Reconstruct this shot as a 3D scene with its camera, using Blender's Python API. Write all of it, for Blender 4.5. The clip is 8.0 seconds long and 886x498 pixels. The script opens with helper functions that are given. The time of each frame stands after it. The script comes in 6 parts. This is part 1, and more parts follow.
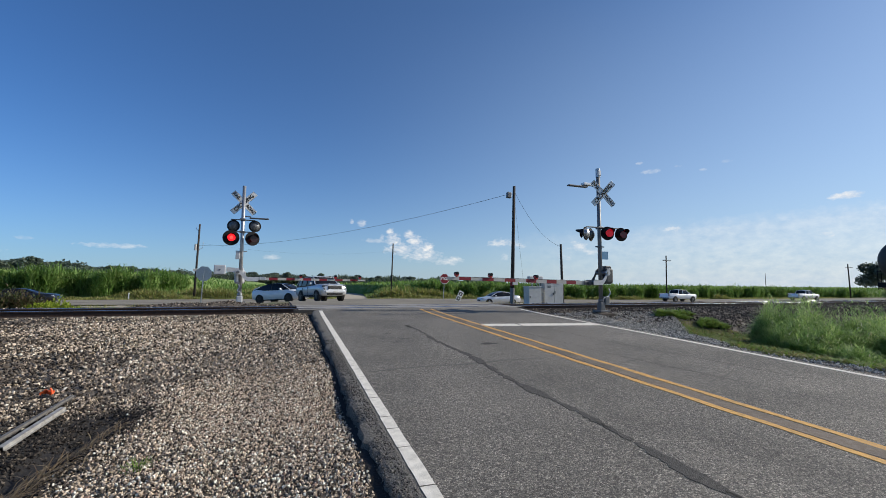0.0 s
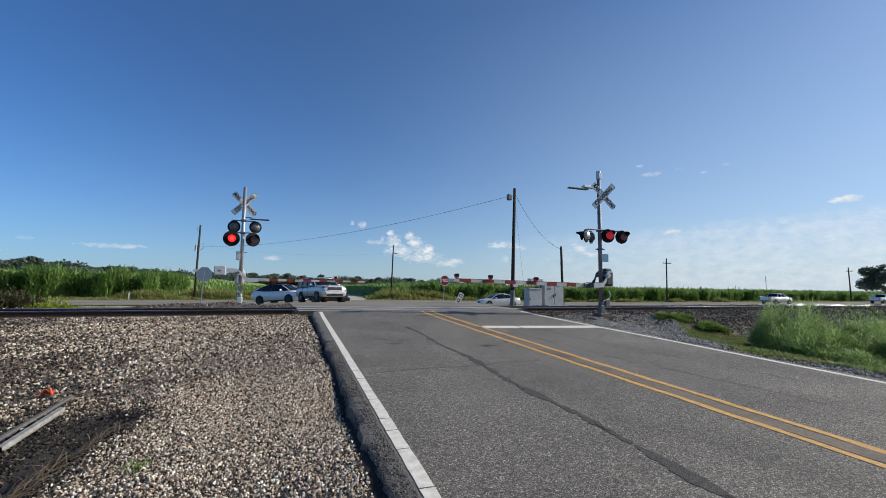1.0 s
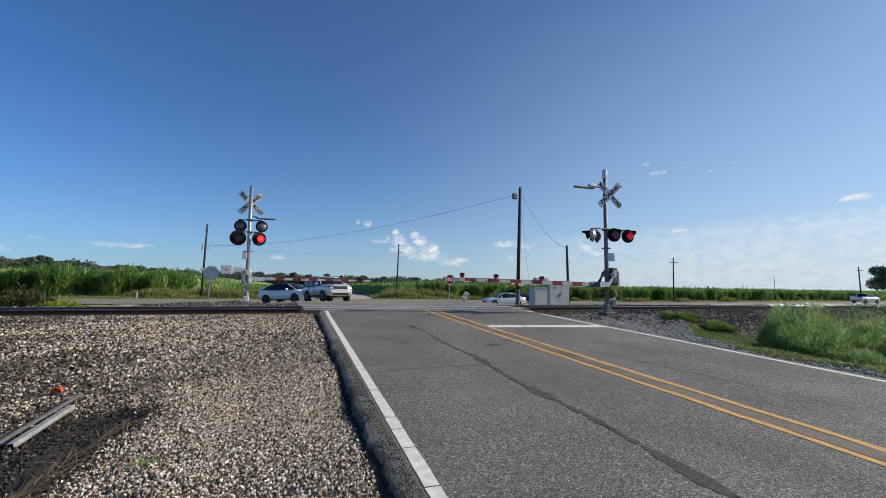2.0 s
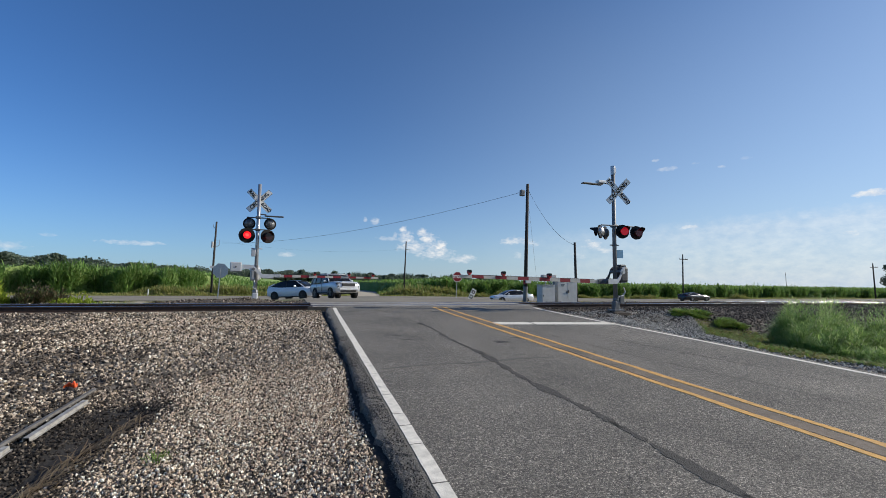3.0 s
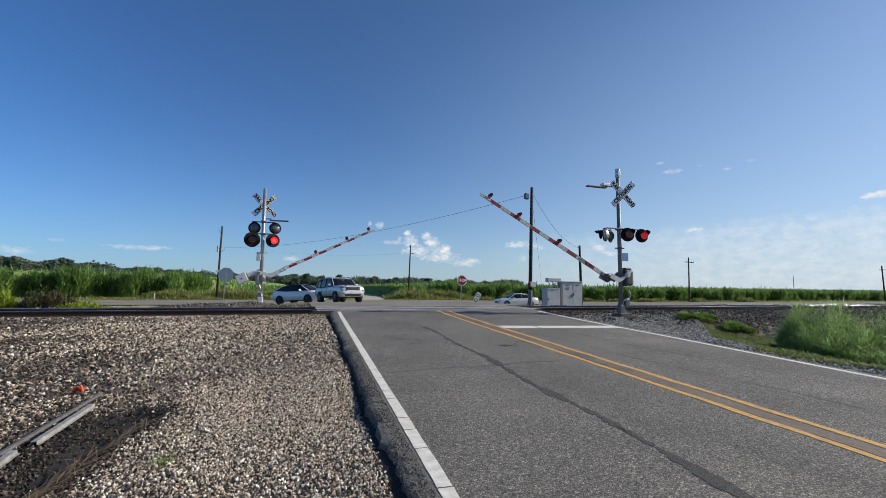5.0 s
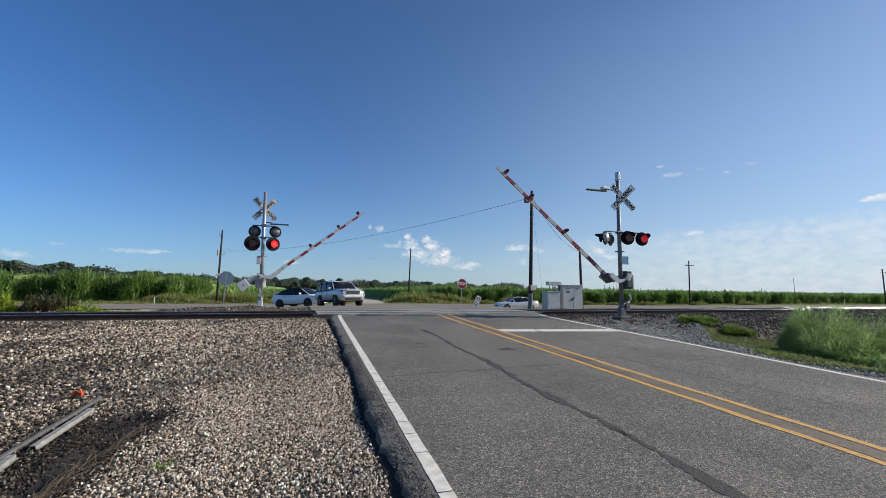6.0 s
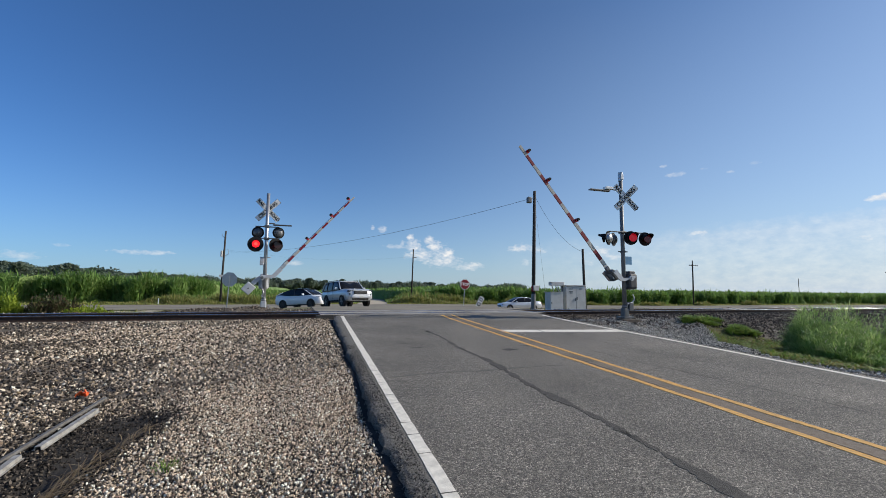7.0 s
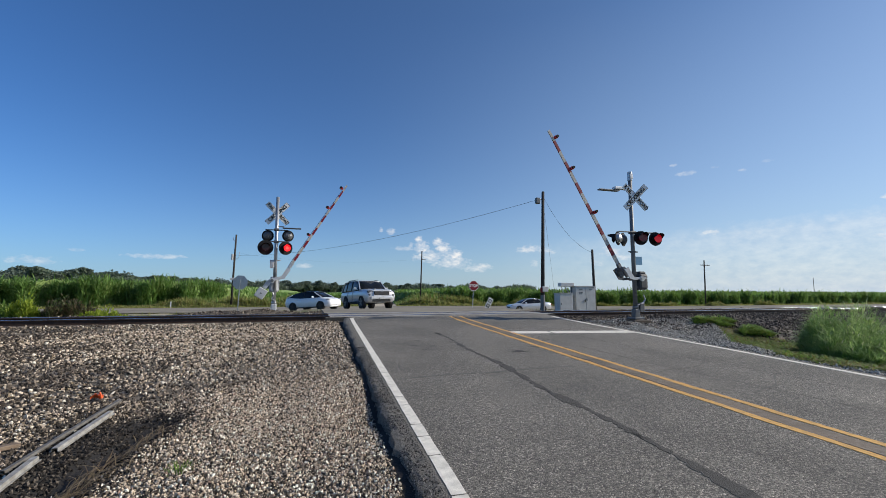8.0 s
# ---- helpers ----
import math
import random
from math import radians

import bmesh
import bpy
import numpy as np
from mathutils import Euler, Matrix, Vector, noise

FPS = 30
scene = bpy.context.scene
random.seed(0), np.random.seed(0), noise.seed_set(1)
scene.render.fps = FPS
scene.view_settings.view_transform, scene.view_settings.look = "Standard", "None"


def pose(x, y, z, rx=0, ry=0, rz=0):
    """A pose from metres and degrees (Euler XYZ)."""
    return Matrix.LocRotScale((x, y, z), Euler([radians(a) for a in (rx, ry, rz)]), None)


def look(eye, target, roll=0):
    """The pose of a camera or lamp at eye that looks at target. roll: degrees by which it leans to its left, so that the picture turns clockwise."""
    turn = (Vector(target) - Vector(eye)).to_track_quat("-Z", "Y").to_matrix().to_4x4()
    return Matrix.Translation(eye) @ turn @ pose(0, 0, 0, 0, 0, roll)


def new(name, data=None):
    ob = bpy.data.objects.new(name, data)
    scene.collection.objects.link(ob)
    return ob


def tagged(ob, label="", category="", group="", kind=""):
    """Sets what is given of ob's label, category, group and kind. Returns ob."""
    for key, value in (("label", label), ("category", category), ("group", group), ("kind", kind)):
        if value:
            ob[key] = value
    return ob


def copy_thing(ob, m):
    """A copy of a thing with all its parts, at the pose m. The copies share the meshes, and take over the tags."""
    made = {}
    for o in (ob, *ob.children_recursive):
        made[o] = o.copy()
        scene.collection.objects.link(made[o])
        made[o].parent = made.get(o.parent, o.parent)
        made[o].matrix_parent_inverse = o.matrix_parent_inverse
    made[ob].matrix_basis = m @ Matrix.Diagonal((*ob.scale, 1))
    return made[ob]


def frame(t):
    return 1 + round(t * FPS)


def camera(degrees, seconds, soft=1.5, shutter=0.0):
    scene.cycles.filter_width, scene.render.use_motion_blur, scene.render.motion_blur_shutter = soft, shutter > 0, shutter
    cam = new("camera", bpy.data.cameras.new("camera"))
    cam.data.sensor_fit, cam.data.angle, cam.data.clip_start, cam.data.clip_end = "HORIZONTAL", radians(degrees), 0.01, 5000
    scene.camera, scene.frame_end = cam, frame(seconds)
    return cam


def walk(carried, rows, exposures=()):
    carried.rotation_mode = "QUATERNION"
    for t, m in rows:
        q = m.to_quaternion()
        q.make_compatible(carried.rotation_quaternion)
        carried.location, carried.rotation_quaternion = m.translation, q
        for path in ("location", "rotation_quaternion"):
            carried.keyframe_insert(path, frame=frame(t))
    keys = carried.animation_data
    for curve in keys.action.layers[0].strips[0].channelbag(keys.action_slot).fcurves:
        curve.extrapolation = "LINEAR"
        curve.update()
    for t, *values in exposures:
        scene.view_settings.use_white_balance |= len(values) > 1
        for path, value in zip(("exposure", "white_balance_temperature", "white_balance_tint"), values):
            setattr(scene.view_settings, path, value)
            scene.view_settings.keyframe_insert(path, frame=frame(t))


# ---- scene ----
# World: X along the track to the right, Y along the road towards the crossing, Z up; the eye stands at (0, 0, 1.5).
EYE = (0.0, 0.0, 1.5)
FOV = 92.0
# seconds, heading to the right of the road, pitch up, lean (degrees)
HEADINGS = (
    (0, 20.789, 4.882, 0.389),
    (0.5, 20.88, 5.006, 0.53),
    (1, 20.745, 5.117, 0.651),
    (1.5, 20.472, 5.113, 0.708),
    (3, 19.063, 4.594, 0.69),
    (3.5, 18.746, 4.46, 0.7),
    (4, 18.611, 4.482, 0.67),
    (4.5, 18.496, 4.728, 0.587),
    (6, 18.445, 5.533, 0.507),
    (6.5, 18.4, 5.572, 0.463),
    (7, 18.081, 5.603, 0.413),
    (7.5, 17.535, 5.705, 0.254),
    (8, 16.939, 5.822, 0.055),
)


def aim(heading, pitch, lean):
    a, p = radians(heading), radians(pitch)
    way = Vector((math.sin(a) * math.cos(p), math.cos(a) * math.cos(p), math.sin(p)))
    return look(EYE, Vector(EYE) + way * 10, lean)


cam = camera(FOV, 8.0, 0.8)
walk(cam, [(t, aim(a, p, r)) for t, a, p, r in HEADINGS], [(0.0, 0.0), (8.0, 0.0)])

# ---- light ----
SUN_WAY = Vector((0.855, -0.16, 0.49)).normalized()
sun = new("sun", bpy.data.lights.new("sun", "SUN"))
sun.data.energy, sun.data.angle, sun.data.color = 5.0, radians(0.6), (1.0, 0.93, 0.82)
sun.matrix_basis = look(SUN_WAY * 50, (0, 0, 0))


CLOUDS = (
    (13.7, 7.2, 0.6, 0.6, 0.95), (14.1, 6.1, 1.3, 1.15, 0.95), (16.2, 6.7, 0.8, 0.75, 0.9), (17.0, 5.9, 1.4, 1.0, 0.95), (18.5, 5.0, 1.3, 1.0, 0.95), (15.6, 4.9, 2.8, 1.25, 0.8), (18.0, 4.1, 3.0, 1.2, 0.75), (21.6, 3.3, 2.2, 0.7, 0.6), (11.7, 5.8, 1.8, 0.38, 0.4), (12.6, 6.3, 0.4, 0.45, 0.7),
    (9.9, 8.1, 0.7, 0.6, 0.7), (8.6, 8.3, 0.35, 0.35, 0.5), (28.6, 5.8, 2.1, 0.6, 0.7), (30.8, 5.3, 1.2, 0.44, 0.5), (29.0, 3.8, 0.6, 0.6, 0.35), (38.5, 5.1, 1.5, 0.85, 0.65), (39.8, 4.4, 1.5, 0.8, 0.55), (36.5, 3.6, 2.0, 0.6, 0.35),
    (49.4, 6.8, 1.3, 0.39, 0.6), (62.8, 5.3, 1.5, 0.43, 0.6), (64.6, 9.0, 1.4, 0.42, 0.9), (45.9, 14.9, 0.5, 0.2, 0.35), (47.1, 13.8, 1.1, 0.33, 0.35), (50.0, 14.1, 0.6, 0.2, 0.3), (52.6, 13.4, 0.5, 0.2, 0.35), (54.8, 14.0, 0.6, 0.2, 0.2),
    (-16.9, 4.0, 3.2, 0.31, 0.45), (-27.0, 3.1, 2.2, 0.5, 0.45), (-23.8, 4.3, 0.8, 0.25, 0.3), (-1.0, 3.4, 1.2, 0.35, 0.4),
    (-60.0, 6.0, 5.0, 1.2, 0.8), (-100.0, 8.0, 6.0, 1.5, 0.8), (110.0, 7.0, 6.0, 1.2, 0.8), (160.0, 6.0, 7.0, 1.6, 0.8), (-150.0, 7.0, 6.0, 1.4, 0.8),
)


def make_world():
    world = bpy.data.worlds.new("sky")
    scene.world = world
    world.use_nodes = True
    nt = world.node_tree
    nt.nodes.clear()
    N, L = nt.nodes.new, nt.links.new

    def math_node(op, a, b=None, clamp=False):
        n = N("ShaderNodeMath")
        n.operation, n.use_clamp = op, clamp
        for k, v in enumerate((a, b)):
            if v is None:
                continue
            if isinstance(v, (int, float)):
                n.inputs[k].default_value = v
            else:
                L(v, n.inputs[k])
        return n.outputs[0]

    sky = N("ShaderNodeTexSky")
    sky.sky_type, sky.sun_disc = "NISHITA", False
    sky.sun_elevation = math.asin(SUN_WAY.z)
    sky.sun_rotation = math.atan2(SUN_WAY.x, SUN_WAY.y)
    sky.air_density, sky.dust_density, sky.ozone_density, sky.altitude = 1.0, 0.5, 3.2, 0
    back = N("ShaderNodeBackground")
    back.inputs["Strength"].default_value = 0.098
    out = N("ShaderNodeOutputWorld")
    # azimuth and height of the way looked along, in degrees
    tc = N("ShaderNodeTexCoord")
    sep = N("ShaderNodeSeparateXYZ")
    L(tc.outputs["Generated"], sep.inputs[0])
    az = math_node("MULTIPLY", math_node("ARCTAN2", sep.outputs[0], sep.outputs[1]), 57.2958)
    el = math_node("MULTIPLY", math_node("ARCSINE", sep.outputs[2]), 57.2958)
    # pale haze low over the land
    low = math_node("POWER", math_node("SUBTRACT", 1.0, math_node("ABSOLUTE", sep.outputs[2]), True), 9.0)
    haze = N("ShaderNodeMix")
    haze.data_type = "RGBA"
    haze.inputs["B"].default_value = (5.1, 6.4, 7.8, 1)
    tint = N("ShaderNodeMix")
    tint.data_type, tint.blend_type = "RGBA", "MULTIPLY"
    tint.inputs["Factor"].default_value = 1.0
    # deep blue away from the sun, paler towards it
    toward = N("ShaderNodeVectorMath")
    toward.operation = "DOT_PRODUCT"
    toward.inputs[1].default_value = tuple(SUN_WAY)
    L(tc.outputs["Generated"], toward.inputs[0])
    side = N("ShaderNodeMix")
    side.data_type = "RGBA"
    side.inputs["A"].default_value = (0.43, 0.83, 1.31, 1)
    side.inputs["B"].default_value = (0.80, 0.96, 1.14, 1)
    L(math_node("DIVIDE", math_node("ADD", toward.outputs["Value"], 0.50), 1.08, True), side.inputs["Factor"])
    L(side.outputs["Result"], tint.inputs["B"])
    L(sky.outputs[0], tint.inputs["A"])
    # a thin bright veil on the sun's side
    da = math_node("DIVIDE", math_node("SUBTRACT", az, 85.0), 84.0)
    veil = math_node("POWER", math_node("SUBTRACT", 1.0, math_node("MULTIPLY", da, da), True), 1.8)
    up = math_node("DIVIDE", el, 34.0)
    veil = math_node("MULTIPLY", veil, math_node("SUBTRACT", 1.0, math_node("MULTIPLY", up, up), True))
    L(math_node("ADD", math_node("MULTIPLY", low, 0.54), math_node("MULTIPLY", veil, 0.36), True), haze.inputs["Factor"])
    L(tint.outputs["Result"], haze.inputs["A"])
    # cumulus and wisps: azimuth, height, half width, half height, strength
    n1 = N("ShaderNodeTexNoise")
    n1.inputs["Scale"].default_value, n1.inputs["Detail"].default_value, n1.inputs["Roughness"].default_value = 44, 7, 0.6
    n2 = N("ShaderNodeTexNoise")
    n2.inputs["Scale"].default_value, n2.inputs["Detail"].default_value = 130, 5
    stretch = N("ShaderNodeMapping")
    stretch.inputs["Scale"].default_value = (1, 1, 1.8)
    L(tc.outputs["Generated"], stretch.inputs[0])
    L(stretch.outputs[0], n1.inputs["Vector"])
    L(stretch.outputs[0], n2.inputs["Vector"])
    ripple = math_node("ADD", math_node("MULTIPLY", math_node("SUBTRACT", n1.outputs["Fac"], 0.5), 4.2), math_node("MULTIPLY", math_node("SUBTRACT", n2.outputs["Fac"], 0.5), 2.2))
    total = None
    for a, e, w, h, k in CLOUDS:
        da = math_node("DIVIDE", math_node("SUBTRACT", az, a), w)
        de = math_node("DIVIDE", math_node("SUBTRACT", el, e), h)
        d2 = math_node("ADD", math_node("MULTIPLY", da, da), math_node("MULTIPLY", de, de))
        body = math_node("SUBTRACT", math_node("ADD", 0.9, math_node("MULTIPLY", ripple, 0.7)), d2)
        body = math_node("MULTIPLY", math_node("MULTIPLY", body, 0.85, True), k)
        total = body if total is None else math_node("MAXIMUM", total, body)
    # a low bank of thin cloud on the sun's side
    bank = math_node("DIVIDE", math_node("SUBTRACT", math_node("ADD", math_node("MULTIPLY", az, 0.045), math_node("MULTIPLY", ripple, 0.35)), math_node("SUBTRACT", el, 5.6)), 1.6, True)
    reach = math_node("DIVIDE", math_node("SUBTRACT", az, 24.0), 30.0, True)
    total = math_node("MAXIMUM", total, math_node("MULTIPLY", math_node("MULTIPLY", bank, reach), 0.34))
    shade = N("ShaderNodeMix")
    shade.data_type = "RGBA"
    shade.inputs["A"].default_value = (5.2, 6.2, 7.7, 1)
    shade.inputs["B"].default_value = (9.6, 9.5, 9.3, 1)
    L(math_node("MULTIPLY", math_node("SUBTRACT", n1.outputs["Fac"], 0.3), 2.6, True), shade.inputs["Factor"])
    cloud = N("ShaderNodeMix")
    cloud.data_type = "RGBA"
    L(total, cloud.inputs["Factor"])
    L(haze.outputs["Result"], cloud.inputs["A"])
    L(shade.outputs["Result"], cloud.inputs["B"])
    L(cloud.outputs["Result"], back.inputs["Color"])
    L(back.outputs[0], out.inputs["Surface"])


make_world()

# ---- materials ----


def material(name, base, rough=0.6, metal=0.0, second=None, scale=8.0, amount=0.5, bump=0.0, bump_scale=60.0, third=None, third_scale=1.5, spec=0.5):
    m = bpy.data.materials.new(name)
    m.use_nodes = True
    nt = m.node_tree
    N, L = nt.nodes.new, nt.links.new
    b = nt.nodes["Principled BSDF"]
    b.inputs["Base Color"].default_value = (*base, 1)
    b.inputs["Roughness"].default_value = rough
    b.inputs["Metallic"].default_value = metal
    b.inputs["Specular IOR Level"].default_value = spec
    geo = N("ShaderNodeNewGeometry")
    col = None
    if second:
        n = N("ShaderNodeTexNoise")
        n.inputs["Scale"].default_value, n.inputs["Detail"].default_value = scale, 6
        L(geo.outputs["Position"], n.inputs["Vector"])
        r = N("ShaderNodeValToRGB")
        r.color_ramp.elements[0].position, r.color_ramp.elements[1].position = 0.5 - 0.28 * amount, 0.5 + 0.28 * amount
        r.color_ramp.elements[0].color, r.color_ramp.elements[1].color = (*base, 1), (*second, 1)
        L(n.outputs["Fac"], r.inputs[0])
        col = r.outputs[0]
    if third:
        n = N("ShaderNodeTexNoise")
        n.inputs["Scale"].default_value, n.inputs["Detail"].default_value = third_scale, 4
        L(geo.outputs["Position"], n.inputs["Vector"])
        r = N("ShaderNodeMapRange")
        r.inputs["From Min"].default_value, r.inputs["From Max"].default_value = 0.45, 0.7
        L(n.outputs["Fac"], r.inputs["Value"])
        mix = N("ShaderNodeMix")
        mix.data_type = "RGBA"
        L(r.outputs[0], mix.inputs["Factor"])
        if col:
            L(col, mix.inputs["A"])
        else:
            mix.inputs["A"].default_value = (*base, 1)
        mix.inputs["B"].default_value = (*third, 1)
        col = mix.outputs["Result"]
    if col:
        L(col, b.inputs["Base Color"])
    if bump:
        n = N("ShaderNodeTexNoise")
        n.inputs["Scale"].default_value, n.inputs["Detail"].default_value = bump_scale, 5
        L(geo.outputs["Position"], n.inputs["Vector"])
        bp = N("ShaderNodeBump")
        bp.inputs["Strength"].default_value, bp.inputs["Distance"].default_value = bump, 0.02
        L(n.outputs["Fac"], bp.inputs["Height"])
        L(bp.outputs[0], b.inputs["Normal"])
    return m


def glow(name, colour, strength):
    m = material(name, colour, 0.3)
    b = m.node_tree.nodes["Principled BSDF"]
    b.inputs["Emission Color"].default_value, b.inputs["Emission Strength"].default_value = (*colour, 1), strength
    return m


def island_material(name, colours, rough=0.85, spec=0.4, crisp=False):
    """Colour by piece, for stones and leaves joined in one mesh."""
    m = bpy.data.materials.new(name)
    m.use_nodes = True
    nt = m.node_tree
    b = nt.nodes["Principled BSDF"]
    b.inputs["Roughness"].default_value = rough
    b.inputs["Specular IOR Level"].default_value = spec
    g = nt.nodes.new("ShaderNodeNewGeometry")
    r = nt.nodes.new("ShaderNodeValToRGB")
    e = r.color_ramp.elements
    while len(e) < len(colours):
        e.new(0.5)
    r.color_ramp.interpolation = "CONSTANT" if crisp else "LINEAR"
    for k, c in enumerate(colours):
        e[k].position, e[k].color = k / (len(colours) - (0 if crisp else 1)), (*c, 1)
    nt.links.new(g.outputs["Random Per Island"], r.inputs[0])
    nt.links.new(r.outputs[0], b.inputs["Base Color"])
    return m




def asphalt(name):
    """Worn asphalt: pale and dark chips in a dark binder, with larger paler and darker areas."""
    m = bpy.data.materials.new(name)
    m.use_nodes = True
    nt = m.node_tree
    N, L = nt.nodes.new, nt.links.new
    b = nt.nodes["Principled BSDF"]
    b.inputs["Roughness"].default_value = 0.88
    geo = N("ShaderNodeNewGeometry")
    chips = N("ShaderNodeTexVoronoi")
    chips.inputs["Scale"].default_value = 115
    L(geo.outputs["Position"], chips.inputs["Vector"])
    sep = N("ShaderNodeSeparateColor")
    L(chips.outputs["Color"], sep.inputs[0])
    ramp = N("ShaderNodeValToRGB")
    e = ramp.color_ramp.elements
    e[0].position, e[0].color = 0.0, (0.052, 0.047, 0.039, 1)
    e[1].position, e[1].color = 1.0, (0.42, 0.38, 0.315, 1)
    for p, c in ((0.35, (0.092, 0.084, 0.070)), (0.7, (0.157, 0.143, 0.119)), (0.9, (0.262, 0.238, 0.196))):
        q = e.new(p)
        q.color = (*c, 1)
    L(sep.outputs[0], ramp.inputs[0])
    grit = N("ShaderNodeTexVoronoi")
    grit.inputs["Scale"].default_value = 58
    L(geo.outputs["Position"], grit.inputs["Vector"])
    gsep = N("ShaderNodeSeparateColor")
    L(grit.outputs["Color"], gsep.inputs[0])
    grange = N("ShaderNodeMapRange")
    grange.inputs["To Min"].default_value, grange.inputs["To Max"].default_value = 0.66, 1.36
    L(gsep.outputs[0], grange.inputs["Value"])
    speck = N("ShaderNodeMix")
    speck.data_type, speck.blend_type = "RGBA", "MULTIPLY"
    speck.inputs["Factor"].default_value = 1.0
    L(ramp.outputs[0], speck.inputs["A"])
    L(grange.outputs[0], speck.inputs["B"])
    wide = N("ShaderNodeTexNoise")
    wide.inputs["Scale"].default_value, wide.inputs["Detail"].default_value = 0.7, 7
    L(geo.outputs["Position"], wide.inputs["Vector"])
    rng = N("ShaderNodeMapRange")
    rng.inputs["From Min"].default_value, rng.inputs["From Max"].default_value = 0.3, 0.7
    rng.inputs["To Min"].default_value, rng.inputs["To Max"].default_value = 0.78, 1.22
    L(wide.outputs["Fac"], rng.inputs["Value"])
    mul = N("ShaderNodeMix")
    mul.data_type, mul.blend_type = "RGBA", "MULTIPLY"
    mul.inputs["Factor"].default_value = 1.0
    L(speck.outputs["Result"], mul.inputs["A"])
    L(rng.outputs[0], mul.inputs["B"])
    L(mul.outputs["Result"], b.inputs["Base Color"])
    bump = N("ShaderNodeBump")
    bump.inputs["Strength"].default_value, bump.inputs["Distance"].default_value = 0.7, 0.006
    bump.invert = True
    L(chips.outputs["Distance"], bump.inputs["Height"])
    L(bump.outputs[0], b.inputs["Normal"])
    return m


M_ASPHALT = asphalt("asphalt")
M_LIP = material("coarse_asphalt_lip", (0.075, 0.068, 0.058), 0.95, 0, (0.25, 0.23, 0.19), 70, 0.7, 1.0, 90, (0.15, 0.138, 0.117), 2.5)
M_WORN = material("brown_stained_asphalt", (0.135, 0.10, 0.07), 0.9, 0, (0.21, 0.175, 0.135), 22, 0.9, 0.4, 120, (0.10, 0.085, 0.068), 1.4)
M_SEAM = material("faint_seam", (0.065, 0.061, 0.053), 0.9, 0, (0.125, 0.116, 0.10), 30, 0.8, 0.2, 100)
# near-black soil carrying the shade of the road edge and the hollow
M_SHADE_SOIL = material("shade_black_soil", (0.016, 0.014, 0.013), 0.95, 0, (0.03, 0.027, 0.024), 20, 0.9, 0.6, 60)
M_OLD_ASPHALT = material("bleached_asphalt", (0.21, 0.19, 0.155), 1.0, 0, (0.28, 0.26, 0.215), 5, 0.8, 0.2, 120, (0.175, 0.163, 0.14), 0.3, spec=0.05)
M_CONCRETE = material("crossing_concrete", (0.24, 0.225, 0.20), 0.9, 0, (0.33, 0.31, 0.28), 3, 0.8, 0.2, 70, (0.14, 0.13, 0.115), 1.2)
# tar of the road patches; its black also serves as shade on slab sides
M_TAR_AND_SHADE = material("tar", (0.034, 0.032, 0.030), 0.95, 0, (0.075, 0.071, 0.065), 26, 0.9, 0.6, 150)
M_OLD_TAR = material("worn_tar", (0.036, 0.034, 0.030), 0.95, 0, (0.095, 0.088, 0.076), 34, 0.7, 0.5, 110, (0.06, 0.056, 0.049), 3.0)
M_WHITE_LINE = material("white_road_paint", (0.78, 0.735, 0.64), 0.8, 0, (0.58, 0.545, 0.47), 14, 0.6, 0.2, 160)
M_YELLOW_LINE = material("yellow_road_paint", (0.66, 0.36, 0.085), 0.8, 0, (0.44, 0.26, 0.08), 14, 0.6, 0.2, 160)
M_GRAVEL = material("gravel_bed", (0.04, 0.034, 0.027), 0.95, 0, (0.24, 0.20, 0.155), 34, 0.9, 1.0, 45, (0.035, 0.03, 0.026), 1.1)
M_GREY_GRAVEL = material("grey_gravel_bed", (0.07, 0.066, 0.06), 0.95, 0, (0.20, 0.19, 0.175), 30, 0.9, 1.0, 45)
M_GRASS_SOIL = material("grassy_soil", (0.07, 0.095, 0.028), 0.95, 0, (0.13, 0.13, 0.05), 6, 0.9, 0.8, 30, (0.15, 0.12, 0.07), 0.4)
M_DIRT = material("dirt", (0.36, 0.31, 0.23), 0.95, 0, (0.44, 0.38, 0.29), 6, 0.9, 0.6, 30)
M_RAIL_SIDE = material("rusty_rail_side", (0.022, 0.014, 0.011), 0.85, 0.0, (0.055, 0.030, 0.020), 12, 0.8, 0.3, 80)
M_RAIL_TOP = material("polished_rail_head", (0.72, 0.71, 0.70), 0.25, 1.0)
M_TIE = material("creosoted_tie", (0.05, 0.04, 0.032), 0.9, 0, (0.10, 0.08, 0.062), 9, 0.9, 0.6, 50)
M_GALV = material("galvanised_steel", (0.50, 0.51, 0.52), 0.42, 0.75, (0.38, 0.39, 0.40), 14, 0.8, 0.05, 90)
M_SILVER = material("aluminium_paint", (0.56, 0.57, 0.58), 0.5, 0.25, (0.46, 0.47, 0.48), 7, 0.8, 0.05, 60)
M_BLACK = material("black_paint", (0.008, 0.008, 0.009), 0.7, 0, (0.015, 0.015, 0.016), 8, 0.8, spec=0.2)
M_SIGN_WHITE = material("white_sheeting", (0.86, 0.86, 0.84), 0.45, 0, (0.78, 0.78, 0.75), 5, 0.8)
M_RED = material("red_sheeting", (0.24, 0.010, 0.02), 0.5, 0, (0.20, 0.008, 0.016), 6, 0.8)
M_CASE = material("pale_grey_case", (0.60, 0.59, 0.57), 0.55, 0.05, (0.50, 0.49, 0.47), 4, 0.8)
M_WOOD_POLE = material("weathered_pole", (0.026, 0.022, 0.020), 0.9, 0, (0.05, 0.043, 0.038), 9, 0.8, 0.5, 40)
